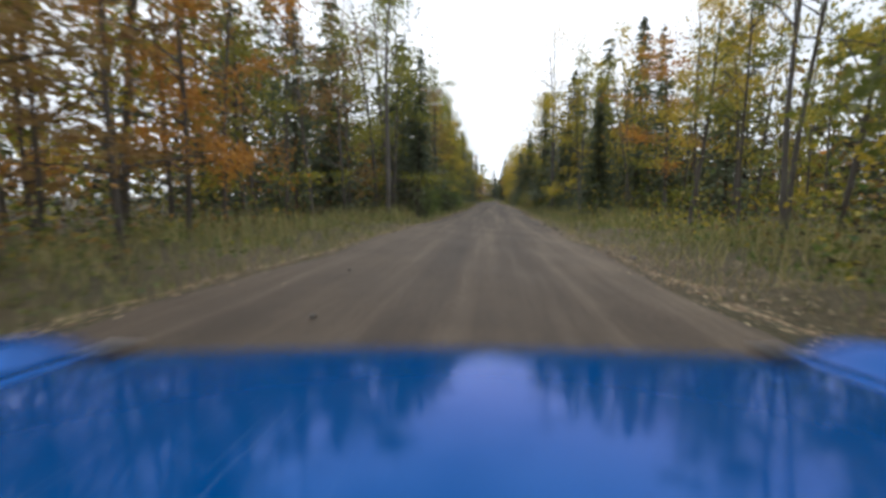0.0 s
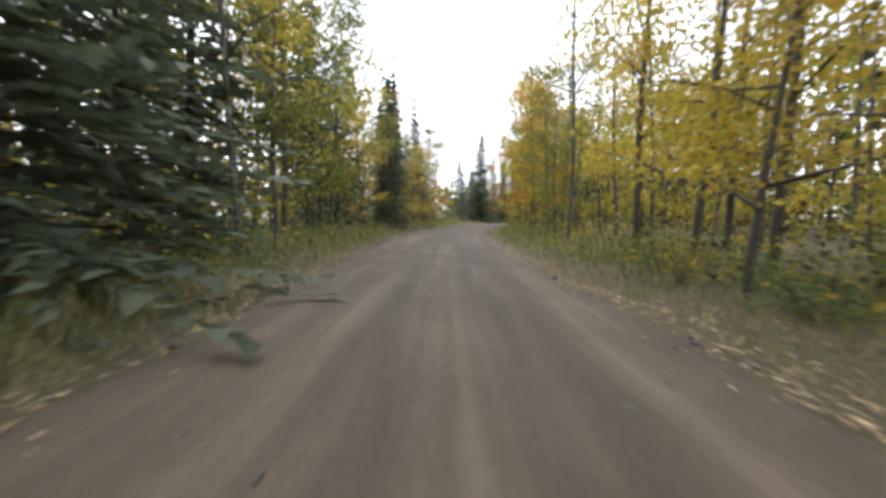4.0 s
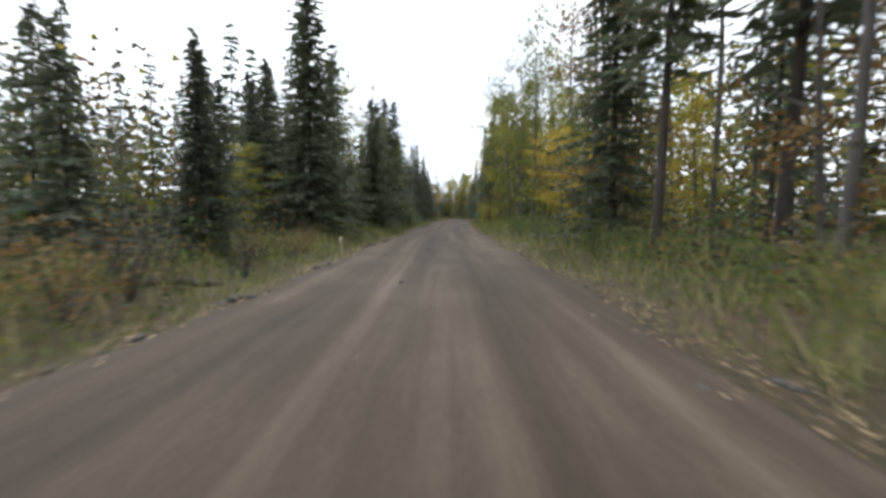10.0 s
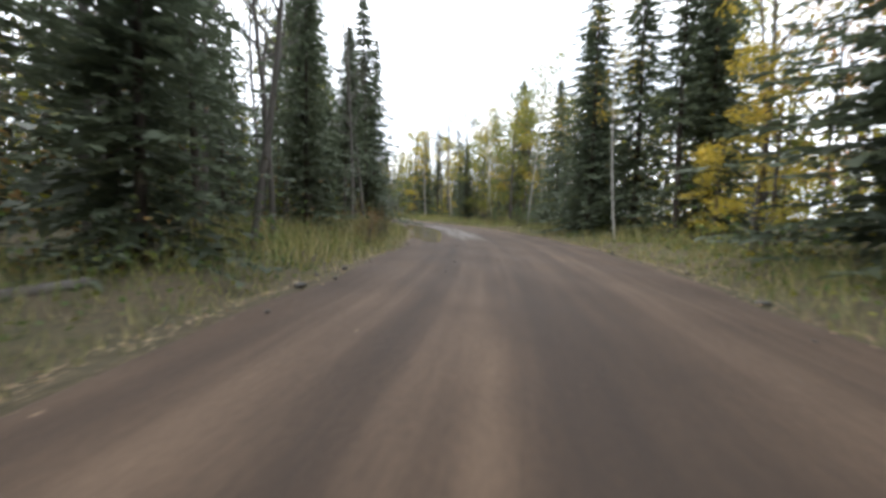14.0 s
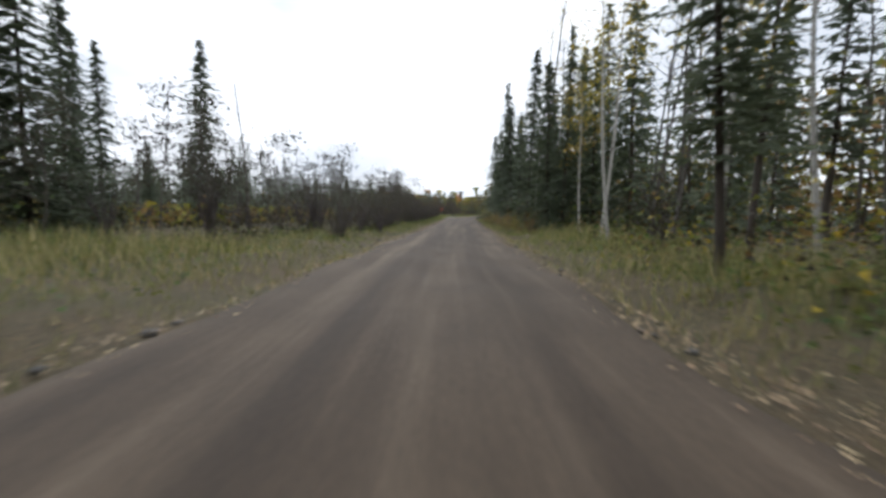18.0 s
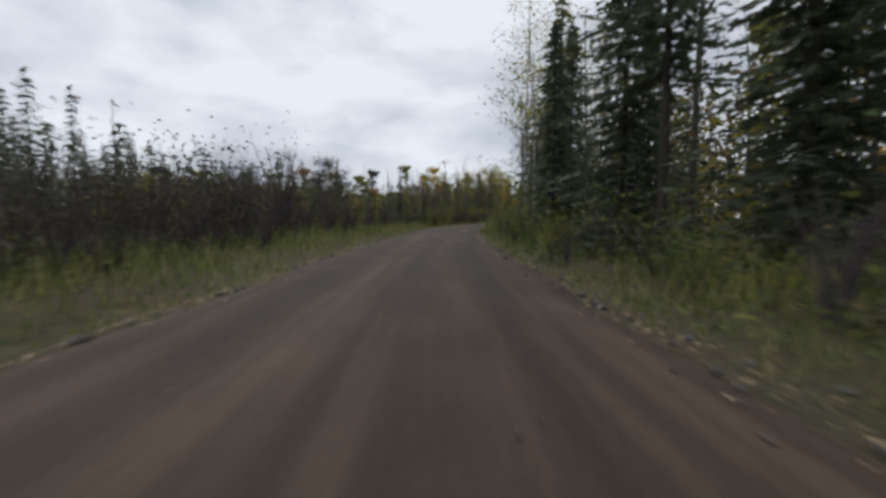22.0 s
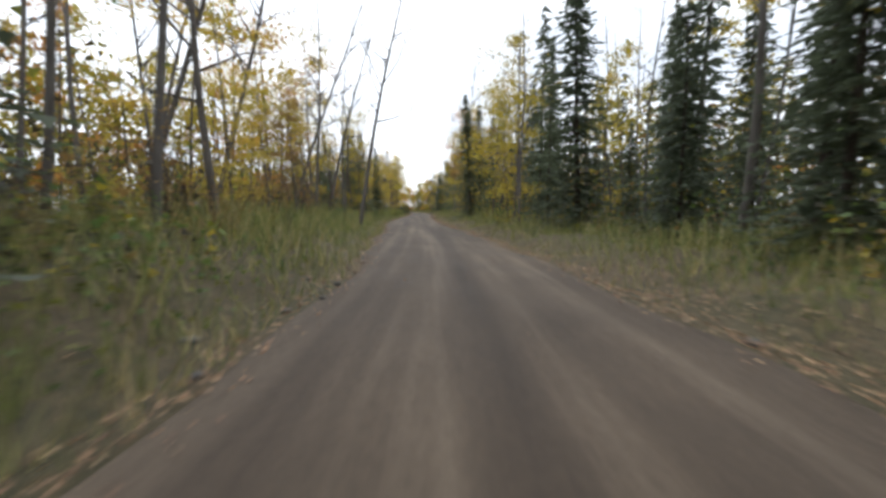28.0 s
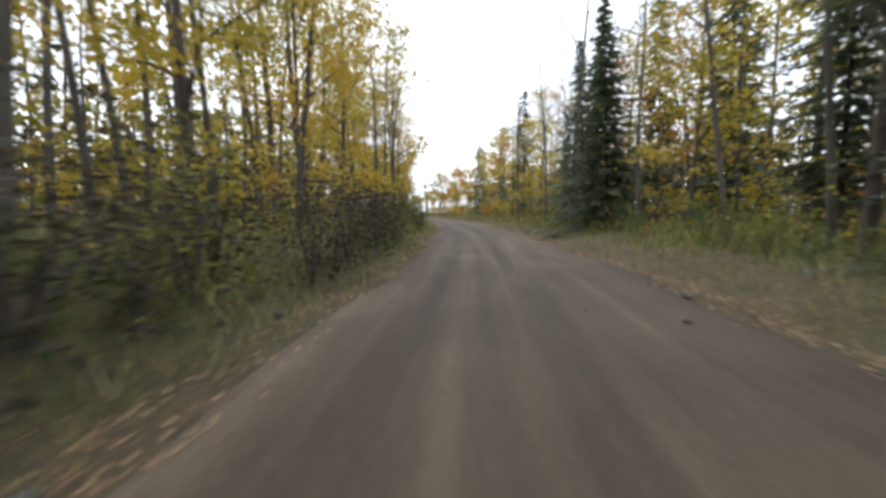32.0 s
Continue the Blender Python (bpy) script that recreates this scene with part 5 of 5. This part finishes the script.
# ---- single things beside the road ----
def log_between(name, a, b, r0, r1, label, mat=None, stubs=0):
    root = new(name)
    (sa, ua), (sb, ub) = a, b
    ax, ay = at(sa, ua)
    bx, by = at(sb, ub)
    za, zb = float(ground_z(sa, ua)) + r0 * 0.8, float(ground_z(sb, ub)) + r1 * 0.8
    raise_by = max(0.0, max(float(ground_z(sa + (sb - sa) * f, ua + (ub - ua) * f)) + min(r0, r1) * 0.75 - (za + (zb - za) * f) for f in np.linspace(0, 1, 25)))
    za, zb = za + raise_by, zb + raise_by
    pts = [np.array([ax + (bx - ax) * f, ay + (by - ay) * f, za + (zb - za) * f + 0.06 * math.sin(f * 5)]) for f in np.linspace(0, 1, 7)]
    o = pts[0].copy()
    root.location = o
    v, f = tube([p - o for p in pts], np.linspace(r0, r1, 7), 10)
    child("stem", mesh_of("stem", v, f, mat or BARK_PALE, True), root)
    for k in range(stubs):
        p = pts[1 + k % 5] - o
        e = p + rng.normal(0, 0.25, 3) + (0, 0, 0.4)
        v, f = tube([p, e], [0.03, 0.01], 5)
        child("branch_stub", mesh_of("branch_stub", v, f, mat or BARK_PALE, True), root)
    # sawn end faces
    for p, q, r in ((pts[0], pts[1], r0), (pts[-1], pts[-2], r1)):
        d = Vector(p - q).normalized()
        bm = bmesh.new()
        bmesh.ops.create_circle(bm, cap_ends=True, segments=10, radius=r * 0.97)
        bm.transform(Matrix.Translation(Vector(p - o) + d * 0.004) @ d.to_track_quat("Z", "Y").to_matrix().to_4x4())
        part("cut_end", bm, CUT_WOOD, root, "pale cut wood end")
    return tagged(root, label, "log")


def plain(name, colour, rough=0.6, metal=0.0, coat=0.0, spec=0.5):
    m, n, l, b = material(name)
    tcx = n.new("ShaderNodeTexCoord")
    a = noise_node(n, l, tcx.outputs["Object"], 22.0, 5.0, 0.6)
    r = ramp_node(n, [(0.3, tuple(c * 0.8 for c in colour)), (0.7, colour)])
    l.new(a.outputs["Fac"], r.inputs["Fac"])
    l.new(r.outputs["Color"], b.inputs["Base Color"])
    b.inputs["Roughness"].default_value, b.inputs["Metallic"].default_value = rough, metal
    b.inputs["Coat Weight"].default_value = coat
    return m


CUT_WOOD = plain("cut_wood", (0.50, 0.38, 0.24), 0.8)
ORANGE = plain("orange_paint", (0.85, 0.12, 0.03), 0.5)
TAPE = plain("yellow_tape", (0.75, 0.68, 0.18), 0.4)
WOODPALE = plain("pale_timber", (0.46, 0.38, 0.26), 0.8)


def box_bm(x0, x1, y0, y1, z0, z1, bevel=0.004):
    bm = bmesh.new()
    bmesh.ops.create_cube(bm, size=1.0)
    bm.transform(Matrix.Translation(((x0 + x1) / 2, (y0 + y1) / 2, (z0 + z1) / 2)) @ Matrix.Diagonal((x1 - x0, y1 - y0, z1 - z0, 1)))
    bmesh.ops.bevel(bm, geom=bm.edges[:], offset=bevel, segments=1, affect="EDGES")
    return bm


def marker_stake(s, u):
    root = new("marker_stake")
    x, y = at(s, u)
    root.matrix_basis = pose(float(x), float(y), float(ground_z(s, u)) - 0.15, 0, 3, math.degrees(heading(s)))
    part("stake", box_bm(-0.028, 0.028, -0.014, 0.014, 0, 2.20), WOODPALE, root, "bare pale timber stake")
    bm = box_bm(-0.095, 0.095, -0.022, 0.022, 1.36, 2.16, 0.008)
    for v in bm.verts:
        v.co.x *= 0.5 + 0.5 * min(1, max(0, (v.co.z - 1.34) / 0.55))
    part("ribbon", bm, ORANGE, root, "bright orange ribbon wound round the top")
    tagged(root, "timber survey stake with an orange ribbon beside the road", "stake")


def gravel_bank(s0, s1, u0, u1, high):
    """A low ridge of graded gravel along the shoulder."""
    ss, fr = np.arange(s0, s1, 0.25), np.linspace(0, 1, 15)
    S, F = np.meshgrid(ss, fr, indexing="ij")
    ends = np.clip(np.minimum(S - s0, s1 - S) / 4.0, 0, 1)
    rough = 0.03 * np.sin(S * 5.1 + F * 9) * np.sin(S * 2.3 - F * 13) + 0.05 * np.sin(S * 0.9 + 2 * F) + rng.normal(0, 0.012, S.shape)
    U = u0 + (u1 - u0) * F
    X, Y = at(S.ravel(), U.ravel())
    Z = (-0.12 + (high * np.sin(np.pi * F) ** 0.8 + 0.14 + rough * np.sin(np.pi * F)) * np.sin(np.pi * np.clip(F, 0.06, 0.94)) ** 0.3 * ends)
    a, b = S.shape
    idx = np.arange(a * b).reshape(a, b)
    quads = np.stack([idx[:-1, :-1], idx[1:, :-1], idx[1:, 1:], idx[:-1, 1:]], -1).reshape(-1, 4)
    tagged(new("gravel_bank", mesh_of("gravel_bank", np.stack([X.ravel(), Y.ravel(), Z.ravel()], -1), quads, GRIT, True)), "low bank of pale grey gravel along the road shoulder", "gravel", kind="structure")


def barrier_tape():
    """Yellow tape strung across a side clearing between two timber posts."""
    root = new("barrier_tape")
    ends = ((221.8, -12.2), (236.3, -15.9))
    tops = (0.62, 1.2)
    pts = [at(s, u) for s, u in ends]
    zs = [float(ground_z(s, u)) for s, u in ends]
    o = Vector((float(pts[0][0]), float(pts[0][1]), zs[0]))
    root.location = o
    for (x, y), z, top in zip(pts, zs, tops):
        bm = bmesh.new()
        bmesh.ops.create_cone(bm, cap_ends=True, segments=8, radius1=0.04, radius2=0.035, depth=top + 0.3)
        bm.transform(Matrix.Translation((float(x) - o.x, float(y) - o.y, z - o.z + top / 2 - 0.05)))
        part("post", bm, WOODPALE, root, "weathered timber post")
    for k in range(1):
        (x0, y0), (x1, y1) = pts[k], pts[k + 1]
        vs, fs = [], []
        for j in range(13):
            f = j / 12
            sag = 0.10 * (4 * f * (1 - f))
            x, y = x0 + (x1 - x0) * f - o.x, y0 + (y1 - y0) * f - o.y
            z = zs[k] + tops[k] + (zs[k + 1] + tops[k + 1] - zs[k] - tops[k]) * f - o.z - 0.05 - sag
            tw = 0.02 * math.sin(f * 9)
            for dx, dz in ((tw, 0.04), (-tw, -0.04), (-tw + 0.004, -0.04), (tw + 0.004, 0.04)):
                vs.append((x + dx, y + dx, z + dz))
            if j:
                a, b = 4 * (j - 1), 4 * j
                for q in range(4):
                    fs.append((a + q, a + (q + 1) % 4, b + (q + 1) % 4, b + q))
        child("tape", mesh_of("tape", vs, fs, TAPE), root)
    tagged(root, "yellow barrier tape strung between timber posts at a bend", "barrier tape")


def marker_post(s, u):
    root = new("marker_post")
    x, y = at(s, u)
    root.matrix_basis = pose(float(x), float(y), float(ground_z(s, u)) - 0.1, 0, -4, math.degrees(heading(s)))
    part("stake", box_bm(-0.035, 0.035, -0.03, 0.03, 0, 0.78), WOODPALE, root)
    part("pale_band", box_bm(-0.04, 0.04, -0.035, 0.035, 0.62, 0.74), plain("pale_paint", (0.75, 0.72, 0.62)), root, "pale painted band")
    tagged(root, "short timber marker post with a pale band on the verge", "post")


def puddle(name, s0, s1, u0, u1, label, gloss, z):
    """A shallow sheet of muddy water with an uneven rim."""
    m, n, l, b = material("muddy_water")
    tcx = n.new("ShaderNodeTexCoord")
    a = noise_node(n, l, tcx.outputs["Object"], 1.3, 5.0, 0.6)
    r = ramp_node(n, [(0.35, (0.11, 0.085, 0.052)), (0.7, (0.16, 0.125, 0.08))])
    l.new(a.outputs["Fac"], r.inputs["Fac"])
    l.new(r.outputs["Color"], b.inputs["Base Color"])
    b.inputs["Roughness"].default_value, b.inputs["Specular IOR Level"].default_value = gloss, 0.3
    fine = noise_node(n, l, tcx.outputs["Object"], 9.0, 3.0)
    bump(n, l, b, fine.outputs["Fac"], 0.08, 0.02)
    vs, fs = [], []
    k = 90
    cx, cy = (s0 + s1) / 2, (u0 + u1) / 2
    vs.append((*[float(q) for q in at(cx, cy)], z))
    for j in range(k):
        w = 6.2832 * j / k
        wob = 1 + 0.10 * math.sin(2 * w + 1) + 0.08 * math.sin(5 * w) + 0.03 * math.sin(11 * w + 2) + 0.015 * math.sin(23 * w)
        for grow, sink in ((0.9, 0.0), (1.12, 0.045)):
            x, y = at(cx + (s1 - s0) / 2 * math.cos(w) * wob * grow, cy + (u1 - u0) / 2 * math.sin(w) * wob * grow)
            vs.append((float(x), float(y), z - sink))
        a, b = 1 + 2 * j, 1 + 2 * ((j + 1) % k)
        fs += [(0, a, b), (a, a + 1, b + 1), (a, b + 1, b)]
    tagged(new(name, mesh_of(name, vs, fs, m)), label, "puddle", kind="structure")


# shrubs that crowd the road: from and to in seconds of the drive, side, distance past the edge, height, kinds
HEDGES = """
0.9 2.4 -1 1.3 2.3 kGkK ; 2.2 2.8 1 1.3 1.6 ky ; 2.5 4.0 1 2.3 1.2 kkv ; 2.9 4.0 1 3.6 2.4 yvk ; 3.2 4.2 1 1.5 1.0 kky ; 6.2 7.8 1 1.4 1.9 kvk ; 8.3 9.8 1 1.0 1.7 Kkyr ; 9.4 10.4 -1 1.2 1.1 KKr
10.0 10.9 1 1.4 1.0 kk ; 11.4 12.2 -1 1.2 1.9 kkK ; 11.9 12.4 1 1.8 2.2 yk ; 12.8 13.3 1 1.6 2.2 yk ; 14.5 15.8 -1 1.0 1.0 KrK ; 15.0 16.2 1 2.6 1.5 kK
18.8 20.6 1 1.0 1.1 rrv ; 18.6 20.6 -1 2.0 1.7 tK ; 20.9 21.7 1 1.2 1.4 vty ; 20.9 21.7 -1 4.2 1.0 tv ; 21.8 24.8 1 1.1 1.5 vkt ; 22.0 24.0 -1 2.6 1.5 tt
23.8 25.2 -1 1.2 2.0 tvK ; 25.5 26.6 1 1.6 1.3 yr ; 26.8 28.4 -1 2.2 0.9 vr ; 27.3 29.0 -1 3.6 1.7 rKrt ; 28.3 29.4 -1 2.2 0.8 vk ; 29.6 30.6 -1 1.6 0.9 vk ; 30.4 31.6 -1 1.4 1.0 vk
30.5 31.6 1 2.0 0.9 vk ; 31.5 33.4 -1 1.0 1.8 KvK ; 31.6 33.0 1 2.6 1.0 vk
"""


def hedges():
    for row in HEDGES.strip().replace("\n", ";").split(";"):
        t0, t1, side, gap, h, kinds = row.split()
        side, s, end = int(side), station(float(t0)) + 6, station(float(t1)) + 6
        while s < end:
            k = kinds[int(rng.integers(len(kinds)))]
            tall = float(h) * rng.uniform(0.6, 1.25)
            if k == "G":
                k = "k"
            u = side * (float(edge(s, side)) + float(gap) + 0.35 + rng.uniform(-0.2, 0.9))
            if (abs(s - 535.0) < 4 and u < 0) or (u > 0 and before_stone(s, u)):
                s += 1.0
                continue
            plant(k, s, u, tall, slim=rng.uniform(0.9, 1.5))
            s += rng.uniform(0.7, 1.5)


rng = np.random.default_rng(33)
hedges()
pooled_woods()
rng = np.random.default_rng(34)
undergrowth()
deep_wall()
grass()
litter()
gravel()
gravel_bank(530.5, 553.0, -4.9, -2.9, 0.12)
marker_stake(535.0, -5.1)
barrier_tape()
marker_post(294.5, -3.6)
puddle("puddle", 393.0, 413.0, -2.9, -0.9, "shallow brown puddle along the road edge", 0.13, 0.010)
stone("boulder", 145.4, 5.9, (0.95, 0.70, 0.52), "dark mossy boulder with a pale broken side", 3, Vector((-0.62, 0.70, -0.35)), math.degrees(heading(145.4)))
stone("boulder", 238.9, 3.2, (0.42, 0.55, 0.34), "low grey boulder among fallen leaves", 5)
stone("boulder", 747.0, 6.2, (0.31, 0.30, 0.38), "pale round stone on the grassy verge", 8, Vector((0, 0, 1)))
for k, (s, u) in enumerate(((266.2, 1.5), (376.0, -3.4), (377.5, -3.9), (378.2, 3.0), (522.0, -3.1), (545.0, 2.4), (546.5, 2.6), (539.0, 2.6))):
    stone("roadside_stone", s, u, (0.10 + 0.02 * (k % 3), 0.13, 0.08), "small grey stone lying at the road edge", 11 + k)
log_between("fallen_trunk", (358.5, -9.2), (381.0, -6.0), 0.16, 0.11, "long pale fallen tree trunk lying beside the road", stubs=4)
log_between("cut_log", (368.6, -4.9), (370.2, -4.2), 0.13, 0.12, "short cut log on the road verge", BARK)
log_between("cut_log", (372.5, -5.2), (374.6, -4.6), 0.10, 0.09, "short cut log on the road verge", BARK)
log_between("cut_log", (286.8, -5.2), (288.0, -4.4), 0.09, 0.06, "dark broken branch lying in the grass", BARK_DARK)
log_between("dropped_stick", (109.7, -0.75), (109.9, -0.35), 0.025, 0.02, "dark stick lying on the dirt road", BARK_DARK)
log_between("dropped_stick", (269.3, 1.2), (269.7, 1.65), 0.035, 0.03, "dark stick lying at the road edge", BARK_DARK)
log_between("leaning_stem", (371.0, 8.0), (372.0, 4.6), 0.05, 0.03, "bent dead stem fallen against the verge", BARK_PALE, stubs=2)


# ---- the car, at the start of the drive ----
def car_paint():
    m, n, l, b = material("blue_car_paint")
    tcx = n.new("ShaderNodeTexCoord")
    dust = noise_node(n, l, tcx.outputs["Object"], 2.2, 6.0, 0.7)
    spots = n.new("ShaderNodeTexVoronoi")
    spots.inputs["Scale"].default_value = 26.0
    l.new(tcx.outputs["Object"], spots.inputs["Vector"])
    sp = ramp_node(n, [(0.05, (1, 1, 1)), (0.10, (0, 0, 0))])
    l.new(spots.outputs["Distance"], sp.inputs["Fac"])
    sparse = ramp_node(n, [(0.54, (0, 0, 0)), (0.60, (1, 1, 1))])
    l.new(dust.outputs["Fac"], sparse.inputs["Fac"])
    both = mix_rgb(n, l, 1.0, sp.outputs["Color"], sparse.outputs["Color"], "MULTIPLY")
    base = mix_rgb(n, l, dust.outputs["Fac"], (0.0, 0.066, 0.26), (0.0, 0.085, 0.32))
    c = mix_rgb(n, l, both, base, (0.35, 0.42, 0.55))
    l.new(c, b.inputs["Base Color"])
    b.inputs["Metallic"].default_value, b.inputs["Roughness"].default_value = 0.35, 0.10
    b.inputs["Specular IOR Level"].default_value, b.inputs["Specular Tint"].default_value = 0.1, (0.05, 0.35, 0.9, 1)
    b.inputs["Coat Weight"].default_value, b.inputs["Coat Roughness"].default_value = 0.2, 0.012
    return m


def sheet_part(name, fn, us, vs, mat, parent, label="", thick=0.004):
    """A thin curved panel z = fn(u, v), with a second skin below."""
    us, vs = np.asarray(us, float), np.asarray(vs, float)
    top = [fn(u, v) for u in us for v in vs]
    a, b = len(us), len(vs)
    pts = top + [(x, y, z - thick) for x, y, z in top]
    q = []
    for i in range(a - 1):
        for j in range(b - 1):
            k = i * b + j
            q.append((k, k + b, k + b + 1, k + 1))
            q.append((a * b + k, a * b + k + 1, a * b + k + b + 1, a * b + k + b))
    rim = [i * b for i in range(a)] + [(a - 1) * b + j for j in range(1, b)] + [i * b + b - 1 for i in range(a - 2, -1, -1)] + list(range(b - 2, 0, -1))
    for k in range(len(rim)):
        m, n2 = rim[k], rim[(k + 1) % len(rim)]
        q.append((m, n2, n2 + a * b, m + a * b))
    return child(name, mesh_of(name, pts, q, mat, True), parent, label)


def build_car():
    car = new("rally_car")
    paint, rubber = car_paint(), plain("black_rubber", (0.025, 0.025, 0.025), 0.8)
    black, steel = plain("black_plastic", (0.03, 0.03, 0.035), 0.5), plain("silver_metal", (0.6, 0.6, 0.6), 0.3, 1.0)
    glass, n, l, b = material("car_glass")
    b.inputs["Base Color"].default_value, b.inputs["Roughness"].default_value = (0.02, 0.025, 0.03, 1), 0.03
    lamp = plain("lamp_lens", (0.7, 0.72, 0.75), 0.1, 0.0, 1.0)
    prof_y = [-0.10, 0.2, 0.45, 0.62, 0.70, 0.80, 0.92, 0.98, 1.03, 1.06]
    prof_z = [0.975, 0.968, 0.957, 0.944, 0.936, 0.927, 0.913, 0.885, 0.83, 0.76]

    def hood(x, y):
        z = np.interp(y, prof_y, prof_z)
        return (x, y - 0.02 * (x / 0.78) ** 2 * max(0, y), float(z + 0.012 * math.cos(x * 2.2)))

    sheet_part("bonnet", hood, np.linspace(-0.78, 0.78, 29), prof_y, paint, car, "glossy blue bonnet flecked with dust")
    for sgn in (-1, 1):
        def wing(t, y, sgn=sgn):
            x = sgn * (0.777 + 0.20 * t)
            bulge = 0.055 * math.exp(-((y - 0.78) / 0.30) ** 2) * math.sin(math.pi * min(1, t * 0.8)) ** 1.5
            drop = -0.34 * max(0, t - 0.72) ** 1.4 / 0.28 ** 1.4
            return (x, y, float(np.interp(y, prof_y, prof_z)) - 0.001 + 0.012 * math.cos(x * 2.2) + bulge + drop)
        sheet_part("front_wing", wing, np.linspace(0, 1, 13) if sgn > 0 else np.linspace(0, 1, 13), np.linspace(-0.1, 1.0, 18), paint, car)
        pin = child("bonnet_pin", mesh_of("bonnet_pin", *tube([(sgn * 0.70, 0.865, 0.915), (sgn * 0.70, 0.865, 0.940)], [0.038, 0.032], 10), black, True), car, "dark bonnet pin plate")
        child("pin_clip", mesh_of("pin_clip", *tube([(sgn * 0.66, 0.86, 0.941), (sgn * 0.74, 0.87, 0.941)], [0.006, 0.006], 6), steel, True), pin, "silver pin clip")
        part("headlight", box_bm(min(sgn * 0.42, sgn * 0.82), max(sgn * 0.42, sgn * 0.82), 0.96, 1.03, 0.62, 0.74, 0.02), lamp, car, "clear headlight")
        part("door", box_bm(min(sgn * 0.84, sgn * 0.88), max(sgn * 0.84, sgn * 0.88), -1.45, -0.12, 0.25, 0.97, 0.015), paint, car)
        part("side_window", box_bm(min(sgn * 0.70, sgn * 0.715), max(sgn * 0.70, sgn * 0.715), -1.9, -0.75, 0.99, 1.36, 0.004), glass, car, "dark side window")
        part("rear_wing", box_bm(min(sgn * 0.82, sgn * 0.87), max(sgn * 0.82, sgn * 0.87), -2.85, -1.47, 0.3, 0.97, 0.03), paint, car)
        for yy in (0.55, -1.95):
            tyre = child("wheel", mesh_of("wheel", *tube([(sgn * 0.66, yy, 0.31), (sgn * 0.68, yy, 0.31), (sgn * 0.84, yy, 0.31), (sgn * 0.86, yy, 0.31)], [0.26, 0.31, 0.31, 0.26], 24), rubber, True), car, "black treaded tyre")
            child("rim", mesh_of("rim", *tube([(sgn * 0.80, yy, 0.31), (sgn * 0.865, yy, 0.31), (sgn * 0.87, yy, 0.31)], [0.20, 0.20, 0.02], 16), steel, True), tyre, "silver wheel rim")
    part("front_bumper", box_bm(-0.84, 0.84, 0.93, 1.10, 0.25, 0.61, 0.05), paint, car)
    part("grille", box_bm(-0.40, 0.40, 1.0, 1.05, 0.62, 0.73, 0.01), black, car, "black front grille")
    sheet_part("windscreen", lambda x, t: (x * (1 - 0.14 * t), -0.13 - 0.72 * t, 0.985 + 0.40 * t), np.linspace(-0.78, 0.78, 9), np.linspace(0, 1, 6), glass, car, "sloping dark windscreen")
    sheet_part("roof", lambda x, y: (x, y, 1.40 - 0.05 * (x / 0.66) ** 2 - 0.03 * ((y + 1.5) / 0.7) ** 2), np.linspace(-0.67, 0.67, 9), np.linspace(-2.2, -0.86, 8), paint, car)
    sheet_part("rear_window", lambda x, t: (x * (0.9 + 0.1 * t), -2.22 - 0.45 * t, 1.35 - 0.36 * t), np.linspace(-0.70, 0.70, 9), np.linspace(0, 1, 5), glass, car, "dark rear window")
    part("boot_lid", box_bm(-0.8, 0.8, -2.95, -2.66, 0.4, 0.98, 0.04), paint, car)
    part("rear_bumper", box_bm(-0.84, 0.84, -3.05, -2.90, 0.25, 0.60, 0.04), paint, car)
    part("floor_pan", box_bm(-0.80, 0.80, -2.88, 0.92, 0.20, 0.24, 0.01), black, car)
    car.matrix_basis = pose(0.0, 0.0, 0.0, 0, 0, 0)
    tagged(car, "glossy blue rally car with a dusty bonnet on the dirt road", "car")


build_car()
